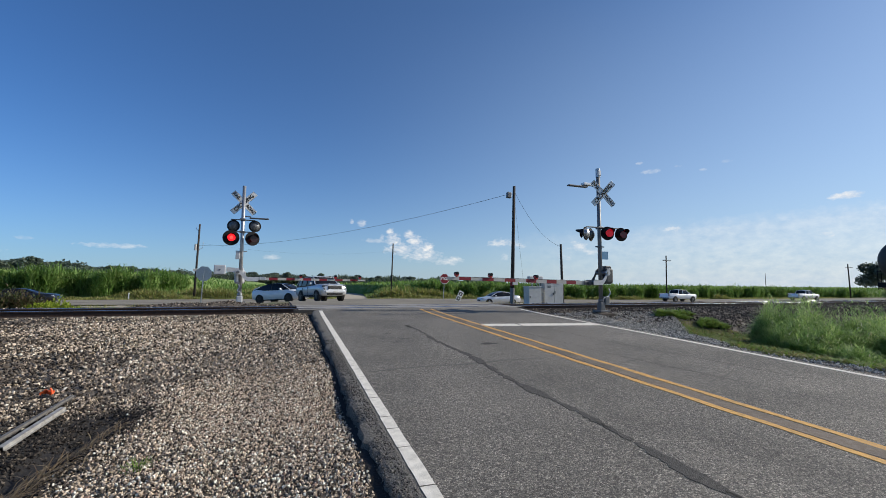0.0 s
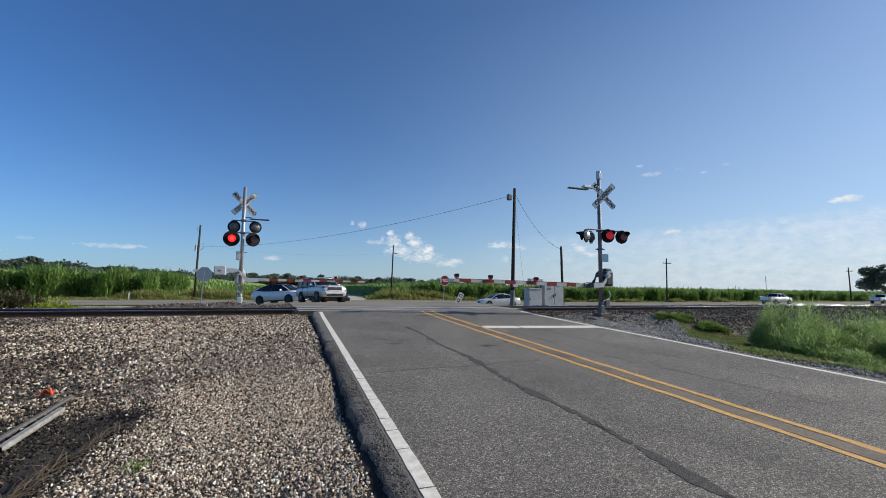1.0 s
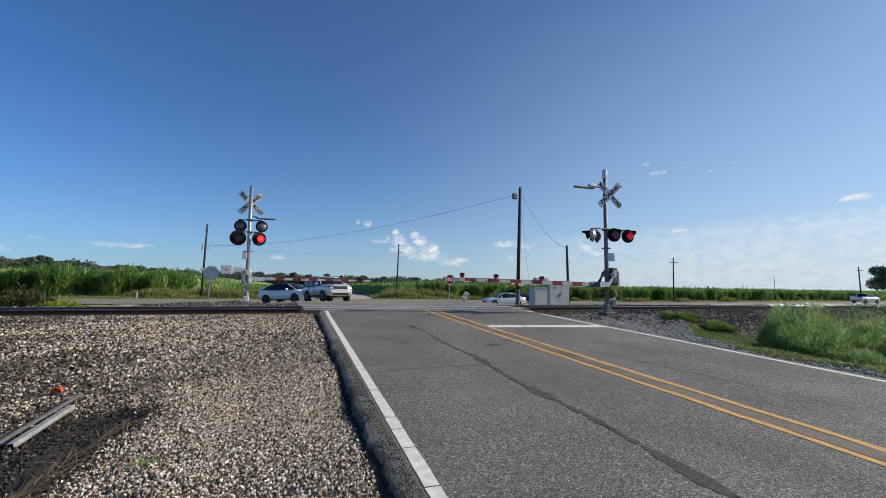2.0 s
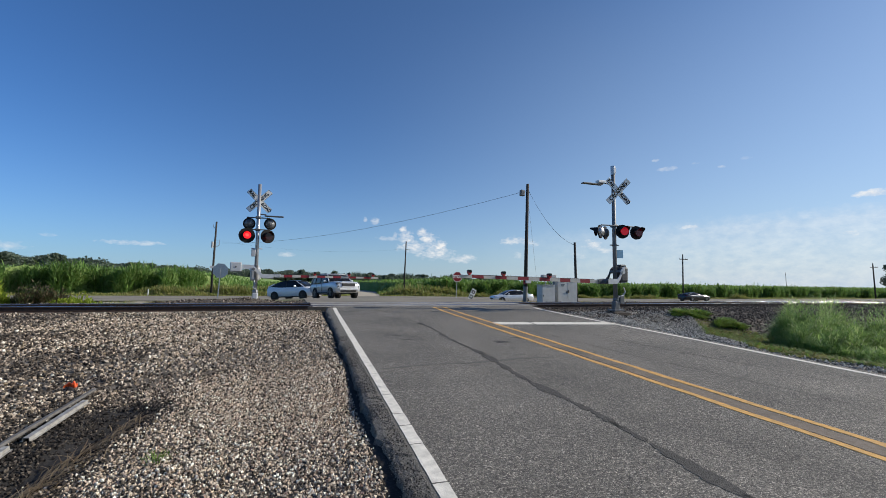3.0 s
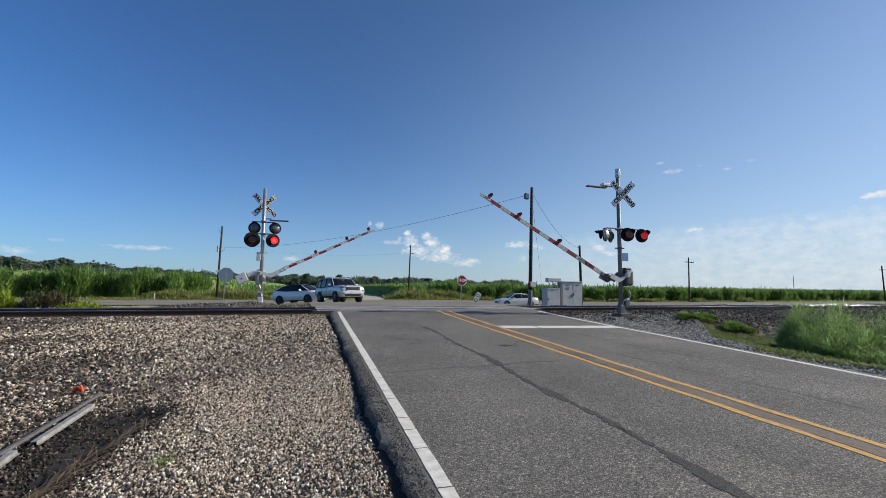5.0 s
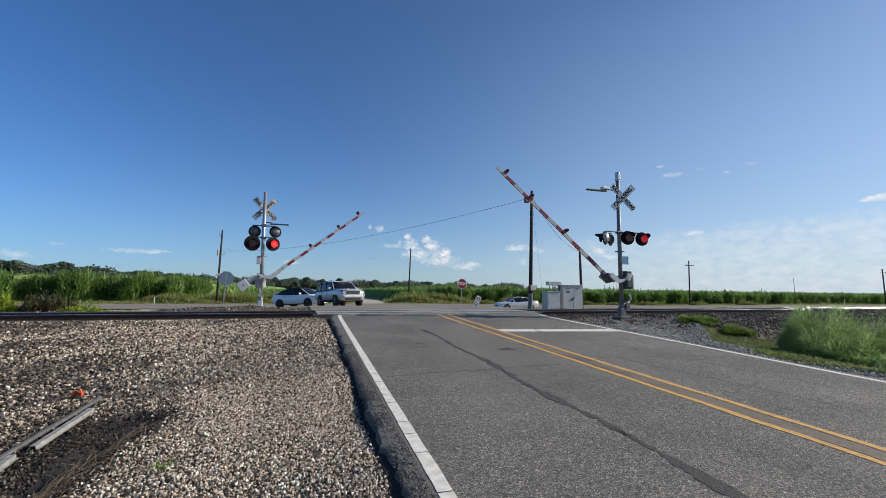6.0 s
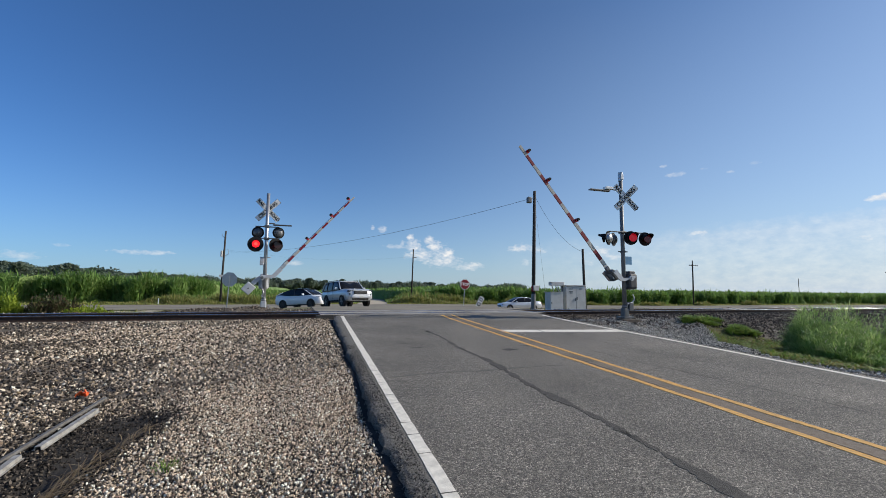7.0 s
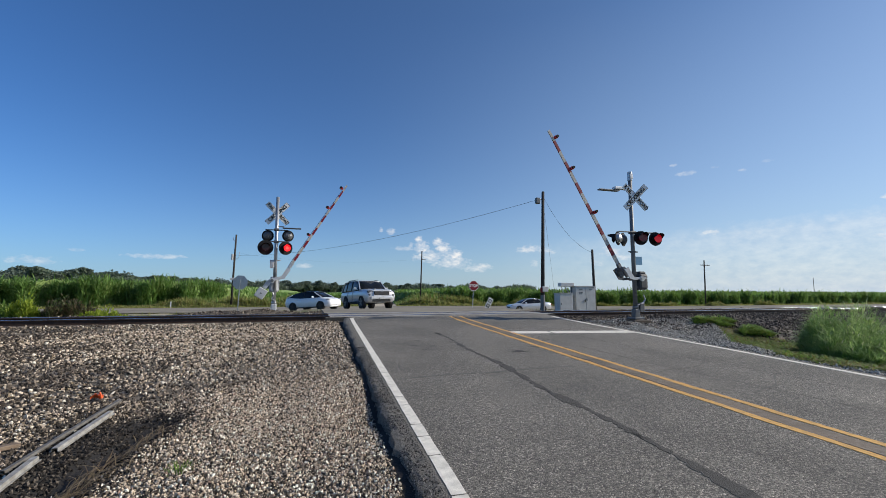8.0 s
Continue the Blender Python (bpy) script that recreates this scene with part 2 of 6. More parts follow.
M_CABLE = material("cable", (0.03, 0.03, 0.032), 0.6)

# ---- small builders ----


def part(name, bm, mat, parent=None, label="", smooth=False):
    me = bpy.data.meshes.new(name)
    bmesh.ops.recalc_face_normals(bm, faces=bm.faces[:])
    bm.to_mesh(me)
    bm.free()
    me.materials.append(mat)
    if smooth:
        me.polygons.foreach_set("use_smooth", [True] * len(me.polygons))
    ob = new(name, me)
    if parent:
        ob.parent = parent
    if label:
        ob["label"] = label
    return ob


def empty(name, m, label, category, group="", kind=""):
    ob = new(name)
    ob.empty_display_size = 0.2
    ob.matrix_basis = m
    return tagged(ob, label, category, group, kind)


def box(bm, c, s, m=None, bevel=0.0):
    r = bmesh.ops.create_cube(bm, size=1.0)
    vs = r["verts"]
    bmesh.ops.scale(bm, vec=s, verts=vs)
    if bevel:
        es = list({e for v in vs for e in v.link_edges})
        vs = list({v for f in bmesh.ops.bevel(bm, geom=es, offset=bevel, segments=2, affect="EDGES", profile=0.5)["faces"] for v in f.verts} | {v for v in vs if v.is_valid})
    bmesh.ops.translate(bm, vec=c, verts=vs)
    if m is not None:
        bmesh.ops.transform(bm, matrix=m, verts=vs)
    return bm


def rod(bm, a, b, r0, r1=None, seg=12):
    a, b = Vector(a), Vector(b)
    m = Matrix.Translation((a + b) / 2) @ (b - a).to_track_quat("Z", "Y").to_matrix().to_4x4()
    bmesh.ops.create_cone(bm, cap_ends=True, segments=seg, radius1=r0, radius2=r0 if r1 is None else r1, depth=(b - a).length, matrix=m)
    return bm


def ball(bm, c, r, s=(1, 1, 1), seg=12, m=None):
    mm = Matrix.Translation(c) @ Matrix.Diagonal((*s, 1))
    bmesh.ops.create_uvsphere(bm, u_segments=seg, v_segments=max(6, seg // 2), radius=r, matrix=mm if m is None else m @ mm)
    return bm


def prism(bm, outline, lo, hi, axis="y", m=None):
    """A closed outline of (a, b) pushed along an axis from lo to hi."""
    def place(a, b, c):
        return (a, c, b) if axis == "y" else (c, a, b) if axis == "x" else (a, b, c)
    v0 = [bm.verts.new(place(a, b, lo)) for a, b in outline]
    v1 = [bm.verts.new(place(a, b, hi)) for a, b in outline]
    n = len(outline)
    bm.faces.new(v0)
    bm.faces.new(v1[::-1])
    for k in range(n):
        bm.faces.new((v0[k], v0[(k + 1) % n], v1[(k + 1) % n], v1[k]))
    if m is not None:
        bmesh.ops.transform(bm, matrix=m, verts=v0 + v1)
    return bm


def tube(bm, pts, r, seg=6):
    for a, b in zip(pts, pts[1:]):
        rod(bm, a, b, r, r, seg)
    return bm


def B():
    return bmesh.new()


def array_mesh(name, verts, faces, mats, index=None, smooth=False):
    """A mesh straight from arrays; faces all have the same number of corners."""
    me = bpy.data.meshes.new(name)
    verts, faces = np.asarray(verts, np.float32), np.asarray(faces, np.int32)
    k = faces.shape[1]
    me.vertices.add(len(verts))
    me.vertices.foreach_set("co", verts.ravel())
    me.loops.add(faces.size)
    me.loops.foreach_set("vertex_index", faces.ravel())
    me.polygons.add(len(faces))
    me.polygons.foreach_set("loop_start", np.arange(0, faces.size, k, dtype=np.int32))
    for m in mats:
        me.materials.append(m)
    if index is not None:
        me.polygons.foreach_set("material_index", np.asarray(index, np.int32))
    me.polygons.foreach_set("use_smooth", np.full(len(faces), smooth))
    me.update(calc_edges=True)
    me.validate()
    return new(name, me)


def text(name, body, size, m, mat, parent, depth=0.002, bold=0.0):
    """Letters of the built-in font as one mesh, centred, in the plane of m."""
    cu = bpy.data.curves.new(name, "FONT")
    cu.body, cu.size, cu.align_x, cu.align_y, cu.extrude, cu.offset = body, size, "CENTER", "CENTER", depth, bold
    tmp = bpy.data.objects.new(name, cu)
    scene.collection.objects.link(tmp)
    me = bpy.data.meshes.new_from_object(tmp.evaluated_get(bpy.context.evaluated_depsgraph_get()))
    bpy.data.objects.remove(tmp)
    me.name = name
    me.materials.clear()
    me.materials.append(mat)
    ob = new(name, me)
    ob.parent = parent
    ob.matrix_basis = m
    return ob


# ---- lie of the land ----
GRADE = 0.0448
TRACK_Y, RAIL_TOP = 16.15, 0.70
ROAD_L, ROAD_R = 0.80, 8.62


def lip(y):
    """Where the broken edge of the pavement runs on the gravel side."""
    return 0.68 + 0.0225 * np.asarray(y, float)


HWY0, HWY1, HWY_Z = 45.0, 59.0, -0.36


def sm(a, b, t):
    t = np.clip((np.asarray(t, float) - a) / (b - a), 0, 1)
    return t * t * (3 - 2 * t)


def road_z(y):
    y = np.asarray(y, float)
    z = np.where(y < 14.9, GRADE * y + 0.025 * sm(13.2, 14.8, y), 0.0)
    z = np.where((y >= 14.9) & (y < 17.6), 0.69, z)
    z = np.where(y >= 17.6, np.interp(y, (17.6, 22, 26, 31, 36, 41, 44), (0.69, 0.64, 0.55, 0.37, 0.14, -0.14, HWY_Z)), z)
    return np.where(y < -4, GRADE * -4 + 0.015 * (y + 4), z)


def hwy_z(x):
    return HWY_Z - 0.42 * sm(10, 65, x)


def bumps(x, y):
    return 0.03 * np.sin(1.7 * x + 0.6 * y) * np.cos(1.3 * y - 0.5 * x) + 0.02 * np.sin(3.9 * x - 2.2 * y)


DITCH_X, DITCH_Y = 0.55, 2.2


def ditch(x, y):
    """Distance to the little washed-out ditch beside the fallen posts."""
    x, y = np.asarray(x, float), np.asarray(y, float)
    q = np.clip(((x + 2.2) * DITCH_X + (y - 3.2) * DITCH_Y) / (DITCH_X ** 2 + DITCH_Y ** 2), 0, 1)
    return np.hypot(x + 2.2 - DITCH_X * q, y - 3.2 - DITCH_Y * q)


def land(x, y):
    """Height of the ground beside the roads."""
    x, y = np.asarray(x, float), np.asarray(y, float)
    near = road_z(y)
    # ballast shoulder of the track
    bed = 0.53 - 0.42 * np.maximum(0, np.abs(y - TRACK_Y) - 1.75)
    left = near - 0.15 + 0.055 * sm(-0.5, 0.35, x) - 0.10 * sm(-1.0, -4.0, x) - 0.30 * sm(-5, -14, x) * sm(13, 5, y)
    right = near - 0.10 - 0.45 * sm(9.6, 12.0, x) * sm(12.8, 10.0, y)
    away = np.maximum(sm(-1, -5, x), sm(10, 14, x))
    beyond = np.where(y > 18, road_z(y) - 0.12 - away * 0.55 * sm(19, 24, y) * sm(42, 34, y) - 0.42 * sm(10, 65, x) * sm(30, 44, y), -9)
    z = np.where(x < 4, left, right)
    z = np.where(y > TRACK_Y, np.maximum(beyond, -1.0), z)
    side = np.maximum(sm(1.0, -1.0, x), sm(8.5, 10.0, x))
    z = np.where(side > 0.5, np.maximum(z, np.minimum(bed, 0.53)), z)
    z = np.where(np.abs(y - TRACK_Y) < 1.75, np.minimum(np.maximum(z, 0.52), 0.53), z)
    berm = np.where((x < 0.9) & (x > -3) & (y > 17.4) & (y < 40), road_z(y) - 0.04 - 0.5 * sm(-0.3, -1.6, x), -9)
    z = np.maximum(z, berm)
    z = z + 0.20 * sm(-5.6, -3.6, x) * sm(-0.2, -1.0, x) * np.exp(-(((y - 18.7) / 0.75) ** 2))
    z = z - 0.17 * np.exp(-((ditch(x, y) / 0.25) ** 2))
    far = sm(60, 64, y)
    z = z * (1 - far) + (-0.55 - 0.42 * sm(10, 65, x)) * far
    under = (x > ROAD_L + 0.02) & (x < ROAD_R - 0.02) & (y < HWY1)
    z = np.where(under, road_z(y) - 0.14, z)
    hw = (y > HWY0 - 0.2) & (y < HWY1 + 0.2)
    z = np.where(hw, hwy_z(x) - 0.12, z)
    rough = np.where((y < 44) & ~under & (np.abs(y - TRACK_Y) > 2), 1.0, 0.0)
    return z + rough * bumps(x, y)


def lines(parts):
    out = []
    for a, b, step in parts:
        out += list(np.arange(a, b, step))
    return np.array(out + [parts[-1][1]])


def fan(y):
    """Outer edge of the fresh stone tipped beside the road."""
    return np.where(np.asarray(y) > 6.8, 9.45 + 0.86 * (np.asarray(y, float) - 6.8), 9.62) + 0.12 * np.sin(1.9 * np.asarray(y, float))


def build_ground():
    xs = lines([(-3000, -400, 260), (-400, -60, 20), (-60, -14, 2.0), (-14, 0.2, 0.25), (0.2, 1.2, 0.05), (1.2, 8.2, 1.0), (8.2, 22, 0.25), (22, 60, 2.0), (60, 400, 20), (400, 3000, 260)])
    ys = lines([(-600, -40, 40), (-40, 0, 2.0), (0, 20, 0.25), (20, 30, 0.5), (30, 70, 1.0), (70, 300, 15), (300, 4000, 300)])
    X, Y = np.meshgrid(xs, ys)
    Z = land(X, Y)
    nx, ny = len(xs), len(ys)
    v = np.stack([X, Y, Z], -1).reshape(-1, 3)
    i = np.arange(nx * ny).reshape(ny, nx)
    f = np.stack([i[:-1, :-1], i[:-1, 1:], i[1:, 1:], i[1:, :-1]], -1).reshape(-1, 4)
    cx, cy = (X[:-1, :-1] + X[1:, 1:]) / 2, (Y[:-1, :-1] + Y[1:, 1:]) / 2
    wob = 0.5 * np.sin(1.1 * cx) + 0.35 * np.sin(2.3 * cy + cx)
    k = np.zeros(cx.shape, int)
    k[(cx < 4) & (cy < 20.5 + 0.3 * wob) & (cx > -60)] = 1
    k[(cx > 4) & (cy > 11.4 + 0.5 * wob) & (cy < 20.5)] = 1
    k[(cx > 8) & (cx < fan(cy) + 0.2 * wob) & (cy > 4) & (cy < 13.2)] = 2
    k[(cx > 14.7) & (cy > 9.4 + 0.4 * wob) & (cy < 13)] = 1
    k[(cx > 8) & (cx < 9.3 + 0.3 * wob) & (cy < 8)] = 2
    # ditch bed: dark soil with the hollow's shade in its colour
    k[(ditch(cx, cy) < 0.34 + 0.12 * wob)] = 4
    k[(cy > 40 + wob) & (cy < 45.5)] = 3
    k[(cy > 58.5) & (cy < 60.5 + wob)] = 3
    k[(np.abs(cx - 9.3 - 0.16 * (cy - 60)) < 2.4 + 0.3 * wob) & (cy > 59) & (cy < 300)] = 3
    k[(cx > 8.5) & (cx < 9.5 + 0.2 * wob) & (cy < 7.0) & (cy > -40)] = 1
    # shadow below the pavement edge, coloured in as a near-black ground strip
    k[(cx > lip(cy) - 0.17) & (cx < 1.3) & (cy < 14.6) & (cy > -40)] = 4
    # the hollow's shade widened towards the fallen posts
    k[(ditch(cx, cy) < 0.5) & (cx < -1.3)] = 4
    ob = array_mesh("ground", v, f, [M_GRASS_SOIL, M_GRAVEL, M_GREY_GRAVEL, M_DIRT, M_SHADE_SOIL], k.ravel(), True)
    tagged(ob, "flat land of gravel, soil and short grass", "ground", kind="structure")


build_ground()


def strip(name, x0, x1, ys, mat, label, category, lift=0.0, thick=0.14, zf=road_z):
    """A slab along the road that follows its height."""
    n = len(ys)
    z = zf(np.array(ys, float)) + lift
    v, f = [], []
    for k in range(n):
        a = float(x0(ys[k])) if callable(x0) else x0
        v += [(a, ys[k], z[k]), (x1, ys[k], z[k]), (a, ys[k], z[k] - thick), (x1, ys[k], z[k] - thick)]
    for k in range(n - 1):
        a, b = 4 * k, 4 * k + 4
        f += [(a, a + 1, b + 1, b), (a + 2, b + 2, b + 3, a + 3), (a, b, b + 2, a + 2), (a + 1, a + 3, b + 3, b + 1)]
    f += [(0, 2, 3, 1), (4 * n - 4, 4 * n - 3, 4 * n - 1, 4 * n - 2)]
    # top keeps its own material; sides are blackened to stand for their shade
    ob = array_mesh(name, v, f, [mat, M_TAR_AND_SHADE], [0 if k % 4 == 0 else 1 for k in range(4 * (n - 1))] + [1, 1])
    tagged(ob, label, category, kind="structure")
    return ob


ROAD_YS = list(np.arange(-60, 14.7, 0.5)) + [14.7]
FAR_YS = [17.75] + list(np.arange(18, 45.01, 0.5))
strip("road", lambda y: lip(y) + 0.26, ROAD_R, ROAD_YS, M_ASPHALT, "grey worn asphalt two-lane road rising to the crossing", "road")


def lip_drop(d):
    """Height of the crumbling lip under the road's face, by the distance in from its edge."""
    return np.interp(d, (-0.05, -0.02, 0.0, 0.05, 0.15, 0.28), (-0.2, -0.1, -0.03, -0.010, -0.002, 0.0025))


def build_road_edge():
    """Crumbling, rounded lip of the pavement on the gravel side."""
    r = np.random.RandomState(5)
    ys = np.arange(-12, 14.62, 0.05)
    n = len(ys)
    ragged = np.convolve(r.normal(0, 0.018, n + 8), np.ones(9) / 3.2, "valid")[:n] + 0.008 * r.normal(0, 1, n)
    ring = []
    for d, dz, wob in ((0.29, 0.0025, 0), (0.15, -0.002, 0.2), (0.05, -0.010, 0.7), (0.0, -0.03, 1.0), (-0.02, -0.10, 1.0), (-0.035, -0.24, 1.0), (0.29, -0.24, 0)):
        ring.append(np.stack([lip(ys) + d + wob * ragged, ys, road_z(ys) + dz + r.normal(0, 0.005, n) * wob], -1))
    v = np.stack(ring, 1).reshape(-1, 3)
    f = [(7 * k + j, 7 * k + j + 1, 7 * k + j + 8, 7 * k + j + 7) for k in range(n - 1) for j in range(6)]
    tagged(array_mesh("road_edge", v, f, [M_LIP]), "crumbling asphalt lip along the road", "road edge", kind="structure")


build_road_edge()
strip("road", ROAD_L - 0.3, ROAD_R + 1.5, FAR_YS, M_OLD_ASPHALT, "bleached asphalt road beyond the crossing", "road")
hxs = [-1200, -200] + list(range(-60, 101, 5)) + [300, 1200]
hv = [(x, y, float(hwy_z(x))) for x in hxs for y in (HWY0, HWY1)]
hw = array_mesh("highway", hv, [(2 * k, 2 * k + 2, 2 * k + 3, 2 * k + 1) for k in range(len(hxs) - 1)], [M_OLD_ASPHALT], None, True)
tagged(hw, "bleached grey asphalt highway running beside the track", "road", kind="structure")

# ---- track ----


def build_track():
    track = empty("railway_track", Matrix.Translation((0, TRACK_Y, RAIL_TOP - 0.187)), "single railway track on dark wooden ties", "railway", kind="structure")
    outline = [(-0.075, 0), (0.075, 0), (0.075, 0.012), (0.012, 0.035), (0.012, 0.135), (0.036, 0.15), (0.036, 0.18), (0.026, 0.187), (-0.026, 0.187), (-0.036, 0.18), (-0.036, 0.15), (-0.012, 0.135), (-0.012, 0.035), (-0.075, 0.012)]
    for side in (-1, 1):
        rail = part("rail", prism(B(), outline, -600, 700, "x"), M_RAIL_SIDE, track, "rust-brown rail")
        rail.location = (0, side * 0.755, 0)
        part("rail_head", prism(B(), [(-0.034, 0.183)] + [(-0.034 + 0.0068 * k, 0.1915 - 3.6 * (-0.034 + 0.0068 * k) ** 2) for k in range(11)] + [(0.034, 0.183)], -600, 700, "x"), M_RAIL_TOP, rail, "polished steel running surface", True)
    rng = random.Random(4)
    tie = box(B(), (0, 0, -0.085), (0.22, 2.59, 0.16), bevel=0.012)
    first = part("tie", tie, M_TIE, track)
    for k in range(130):
        x = -20 + 0.56 * k
        if 0.2 < x < 9.2:
            continue
        ob = new("tie", first.data)
        ob.parent = track
        ob.matrix_basis = pose(x + rng.uniform(-0.03, 0.03), rng.uniform(-0.04, 0.04), rng.uniform(-0.008, 0.004), 0, 0, rng.uniform(-1.5, 1.5))
    first.location = (-20.6, 0, 0)


build_track()


def build_crossing():
    deck = empty("crossing_surface", Matrix.Translation((0, TRACK_Y, 0.692)), "worn concrete panels laid between and beside the rails", "crossing", kind="structure")
    rows = ((-1.32, -0.86, 0.0), (-0.66, 0.66, 0.0), (0.86, 1.62, -0.002))
    for a, b, dz in rows:
        me = None
        for k in range(4):
            x0 = 0.60 + 2.10 * k
            if me is None:
                ob = part("panel", box(B(), (0, 0, -0.1), (2.085, b - a, 0.2), bevel=0.008), M_CONCRETE, deck)
                me = ob.data
            else:
                ob = new("panel", me)
                ob.parent = deck
            ob.location = (x0 + 1.045, (a + b) / 2, dz)


build_crossing()
strip("approach_apron", ROAD_L - 0.35, ROAD_R + 0.4, [14.704, 14.8], M_ASPHALT, "dark asphalt apron at the crossing", "road", -0.002)

# ---- paint and tar on the road ----


def ribbon(name, pts, width, mat, parent, lift=0.004, thick=0.003):
    """A thin layer along (x, y) points on the road."""
    v, f = [], []
    n = len(pts)
    for k, (x, y) in enumerate(pts):
        a, b = Vector(pts[max(0, k - 1)]), Vector(pts[min(n - 1, k + 1)])
        d = (b - a).normalized()
        w = width[k] if isinstance(width, (list, tuple)) else width
        for s in (-0.5, 0.5):
            px, py = x + d.y * s * w, y - d.x * s * w
            v += [(px, py, float(road_z(py)) + lift), (px, py, float(road_z(py)) + lift - thick)]
    for k in range(n - 1):
        a, b = 4 * k, 4 * k + 4
        f += [(a, a + 2, b + 2, b), (a, b, b + 1, a + 1), (a + 2, a + 3, b + 3, b + 2)]
    ob = array_mesh(name, v, f, [mat])
    ob.parent = parent
    return ob


def build_markings():
    rng = random.Random(7)
    marks = empty("road_markings", Matrix.Identity(4), "worn white and yellow painted road lines", "road marking", kind="structure")
    y = -30.0
    while y < 14.4:
        step = rng.uniform(0.18, 0.75) if 1 < y < 6.5 else rng.uniform(1.2, 3.0)
        y1 = min(14.4, y + step)
        ys = np.linspace(y, y1 - 0.014, max(3, int((y1 - y) / 0.12)))
        ribbon("edge_line", [(0.935 + 0.0227 * q + rng.uniform(-0.002, 0.002), q) for q in ys], [0.112 + rng.uniform(-0.007, 0.007) for _ in ys], M_WHITE_LINE, marks)
        y = y1
    ribbon("edge_line", [(8.43 + 0.02 * math.sin(q), q) for q in np.arange(-30, 14.5, 0.5)], 0.12, M_WHITE_LINE, marks)
    for x in (4.65, 5.03):
        ys = np.arange(-30, 14.5, 0.2)
        ribbon("centre_line", [(x + 0.006 * math.sin(5 * q) + rng.uniform(-0.005, 0.005), q) for q in ys], [0.105 + rng.uniform(-0.012, 0.012) for _ in ys], M_YELLOW_LINE, marks)
    v, f = [], []
    for a, b in ((0.0, 0.31), (0.325, 1.0)):
        bar = [(5.0 + 3.42 * q, 10.36 - 0.50 * q) for q in np.linspace(a, b, 8)]
        ribbon("stop_bar", bar, [0.43 + rng.uniform(-0.015, 0.015) for _ in bar], M_WHITE_LINE, marks)
    ys = np.arange(-30, 14.5, 0.15)
    ribbon("worn_strip", [(4.84 + 0.02 * math.sin(1.3 * q), q) for q in ys], [0.25 + rng.uniform(-0.03, 0.03) for _ in ys], M_WORN, marks, 0.0035, 0.002)
    tar = empty("tar_seams", Matrix.Identity(4), "black tar seams and patches sealing road cracks", "road repair", kind="structure")
    y = 1.0
    while y < 10.6:
        y1 = min(10.7, y + rng.uniform(0.5, 1.3))
        ys = np.linspace(y, y1, max(6, int((y1 - y) / 0.05)))
        ends = [min(1.0, 0.25 + 3.0 * min(k, len(ys) - 1 - k) / len(ys)) for k in range(len(ys))]
        ribbon("tar_seam", [(2.97 + 0.026 * max(0, min(4, q - 3.5)) + 0.035 * math.sin(2.1 * q) + rng.uniform(-0.012, 0.012), q) for q in ys], [e * ((0.115 if q < 7.5 else 0.075) * (1 + 0.3 * math.sin(3.1 * q) + 0.2 * math.sin(11 * q)) + rng.uniform(-0.035, 0.035)) for q, e in zip(ys, ends)], M_OLD_TAR, tar, 0.003, 0.0015)
        y = y1 - rng.choice((0.3, 0.2, 0.15, -0.02))
    xs = np.arange(1.2, 4.3, 0.12)
    ribbon("tar_seam", [(q, 6.1 + 0.06 * q + 0.03 * math.sin(4 * q)) for q in xs], [0.06 + rng.uniform(-0.025, 0.025) for _ in xs], M_SEAM, tar, 0.0024, 0.001)
    for x0, y0, x1, y1 in ((5.2, 5.6, 8.2, 6.4), (5.4, 4.2, 8.3, 5.6), (5.3, 9.2, 6.2, 3.2), (6.2, 10.6, 7.2, 4.0)):
        qs = np.linspace(0, 1, 26)
        ribbon("tar_seam", [(x0 + (x1 - x0) * q + 0.06 * math.sin(9 * q), y0 + (y1 - y0) * q + 0.05 * math.sin(14 * q)) for q in qs], [0.02 + rng.uniform(-0.012, 0.012) for _ in qs], M_SEAM, tar, 0.0024, 0.001)
    for x, y, w, l in ((3.95, 7.8, 0.22, 0.32), (2.2, 8.4, 0.05, 0.22), (2.45, 8.75, 0.05, 0.2), (2.05, 8.9, 0.05, 0.2), (2.3, 9.5, 0.05, 0.16), (4.62, 8.2, 0.12, 0.5)):
        qs = np.linspace(-0.5, 0.5, 15)
        ribbon("tar_patch", [(x + q * l + rng.uniform(-0.008, 0.008), y + 0.03 * math.sin(11 * q) + rng.uniform(-0.02, 0.02)) for q in qs], [w * max(0.15, (1.1 - abs(q) * 1.7) * rng.uniform(0.55, 1.2)) for q in qs], M_TAR_AND_SHADE, tar, 0.003, 0.0015)



build_markings()

# ---- crossing signals ----
M_LAMP_DARK = material("unlit_red_lens", (0.02, 0.002, 0.003), 0.3)
M_LAMP_LIT = glow("lit_red_lens", (1.0, 0.012, 0.018), 1.1)
M_LAMP_RED = material("unlit_bright_red_lens", (0.15, 0.005, 0.014), 0.25)
M_LAMP_DIM = glow("dim_red_lens", (0.32, 0.003, 0.010), 0.75)
M_LAMP_CORE = glow("lit_red_core", (1.0, 0.05, 0.035), 2.2)
M_ARM_LAMP = material("red_arm_lamp", (0.45, 0.02, 0.02), 0.3)
M_STEEL_DARK = material("dark_cast_steel", (0.16, 0.165, 0.17), 0.5, 0.5, (0.11, 0.115, 0.12), 8, 0.8, 0.1, 60)
M_BLUE = material("blue_sign", (0.09, 0.25, 0.42), 0.5, 0, (0.12, 0.29, 0.46), 8, 0.8)
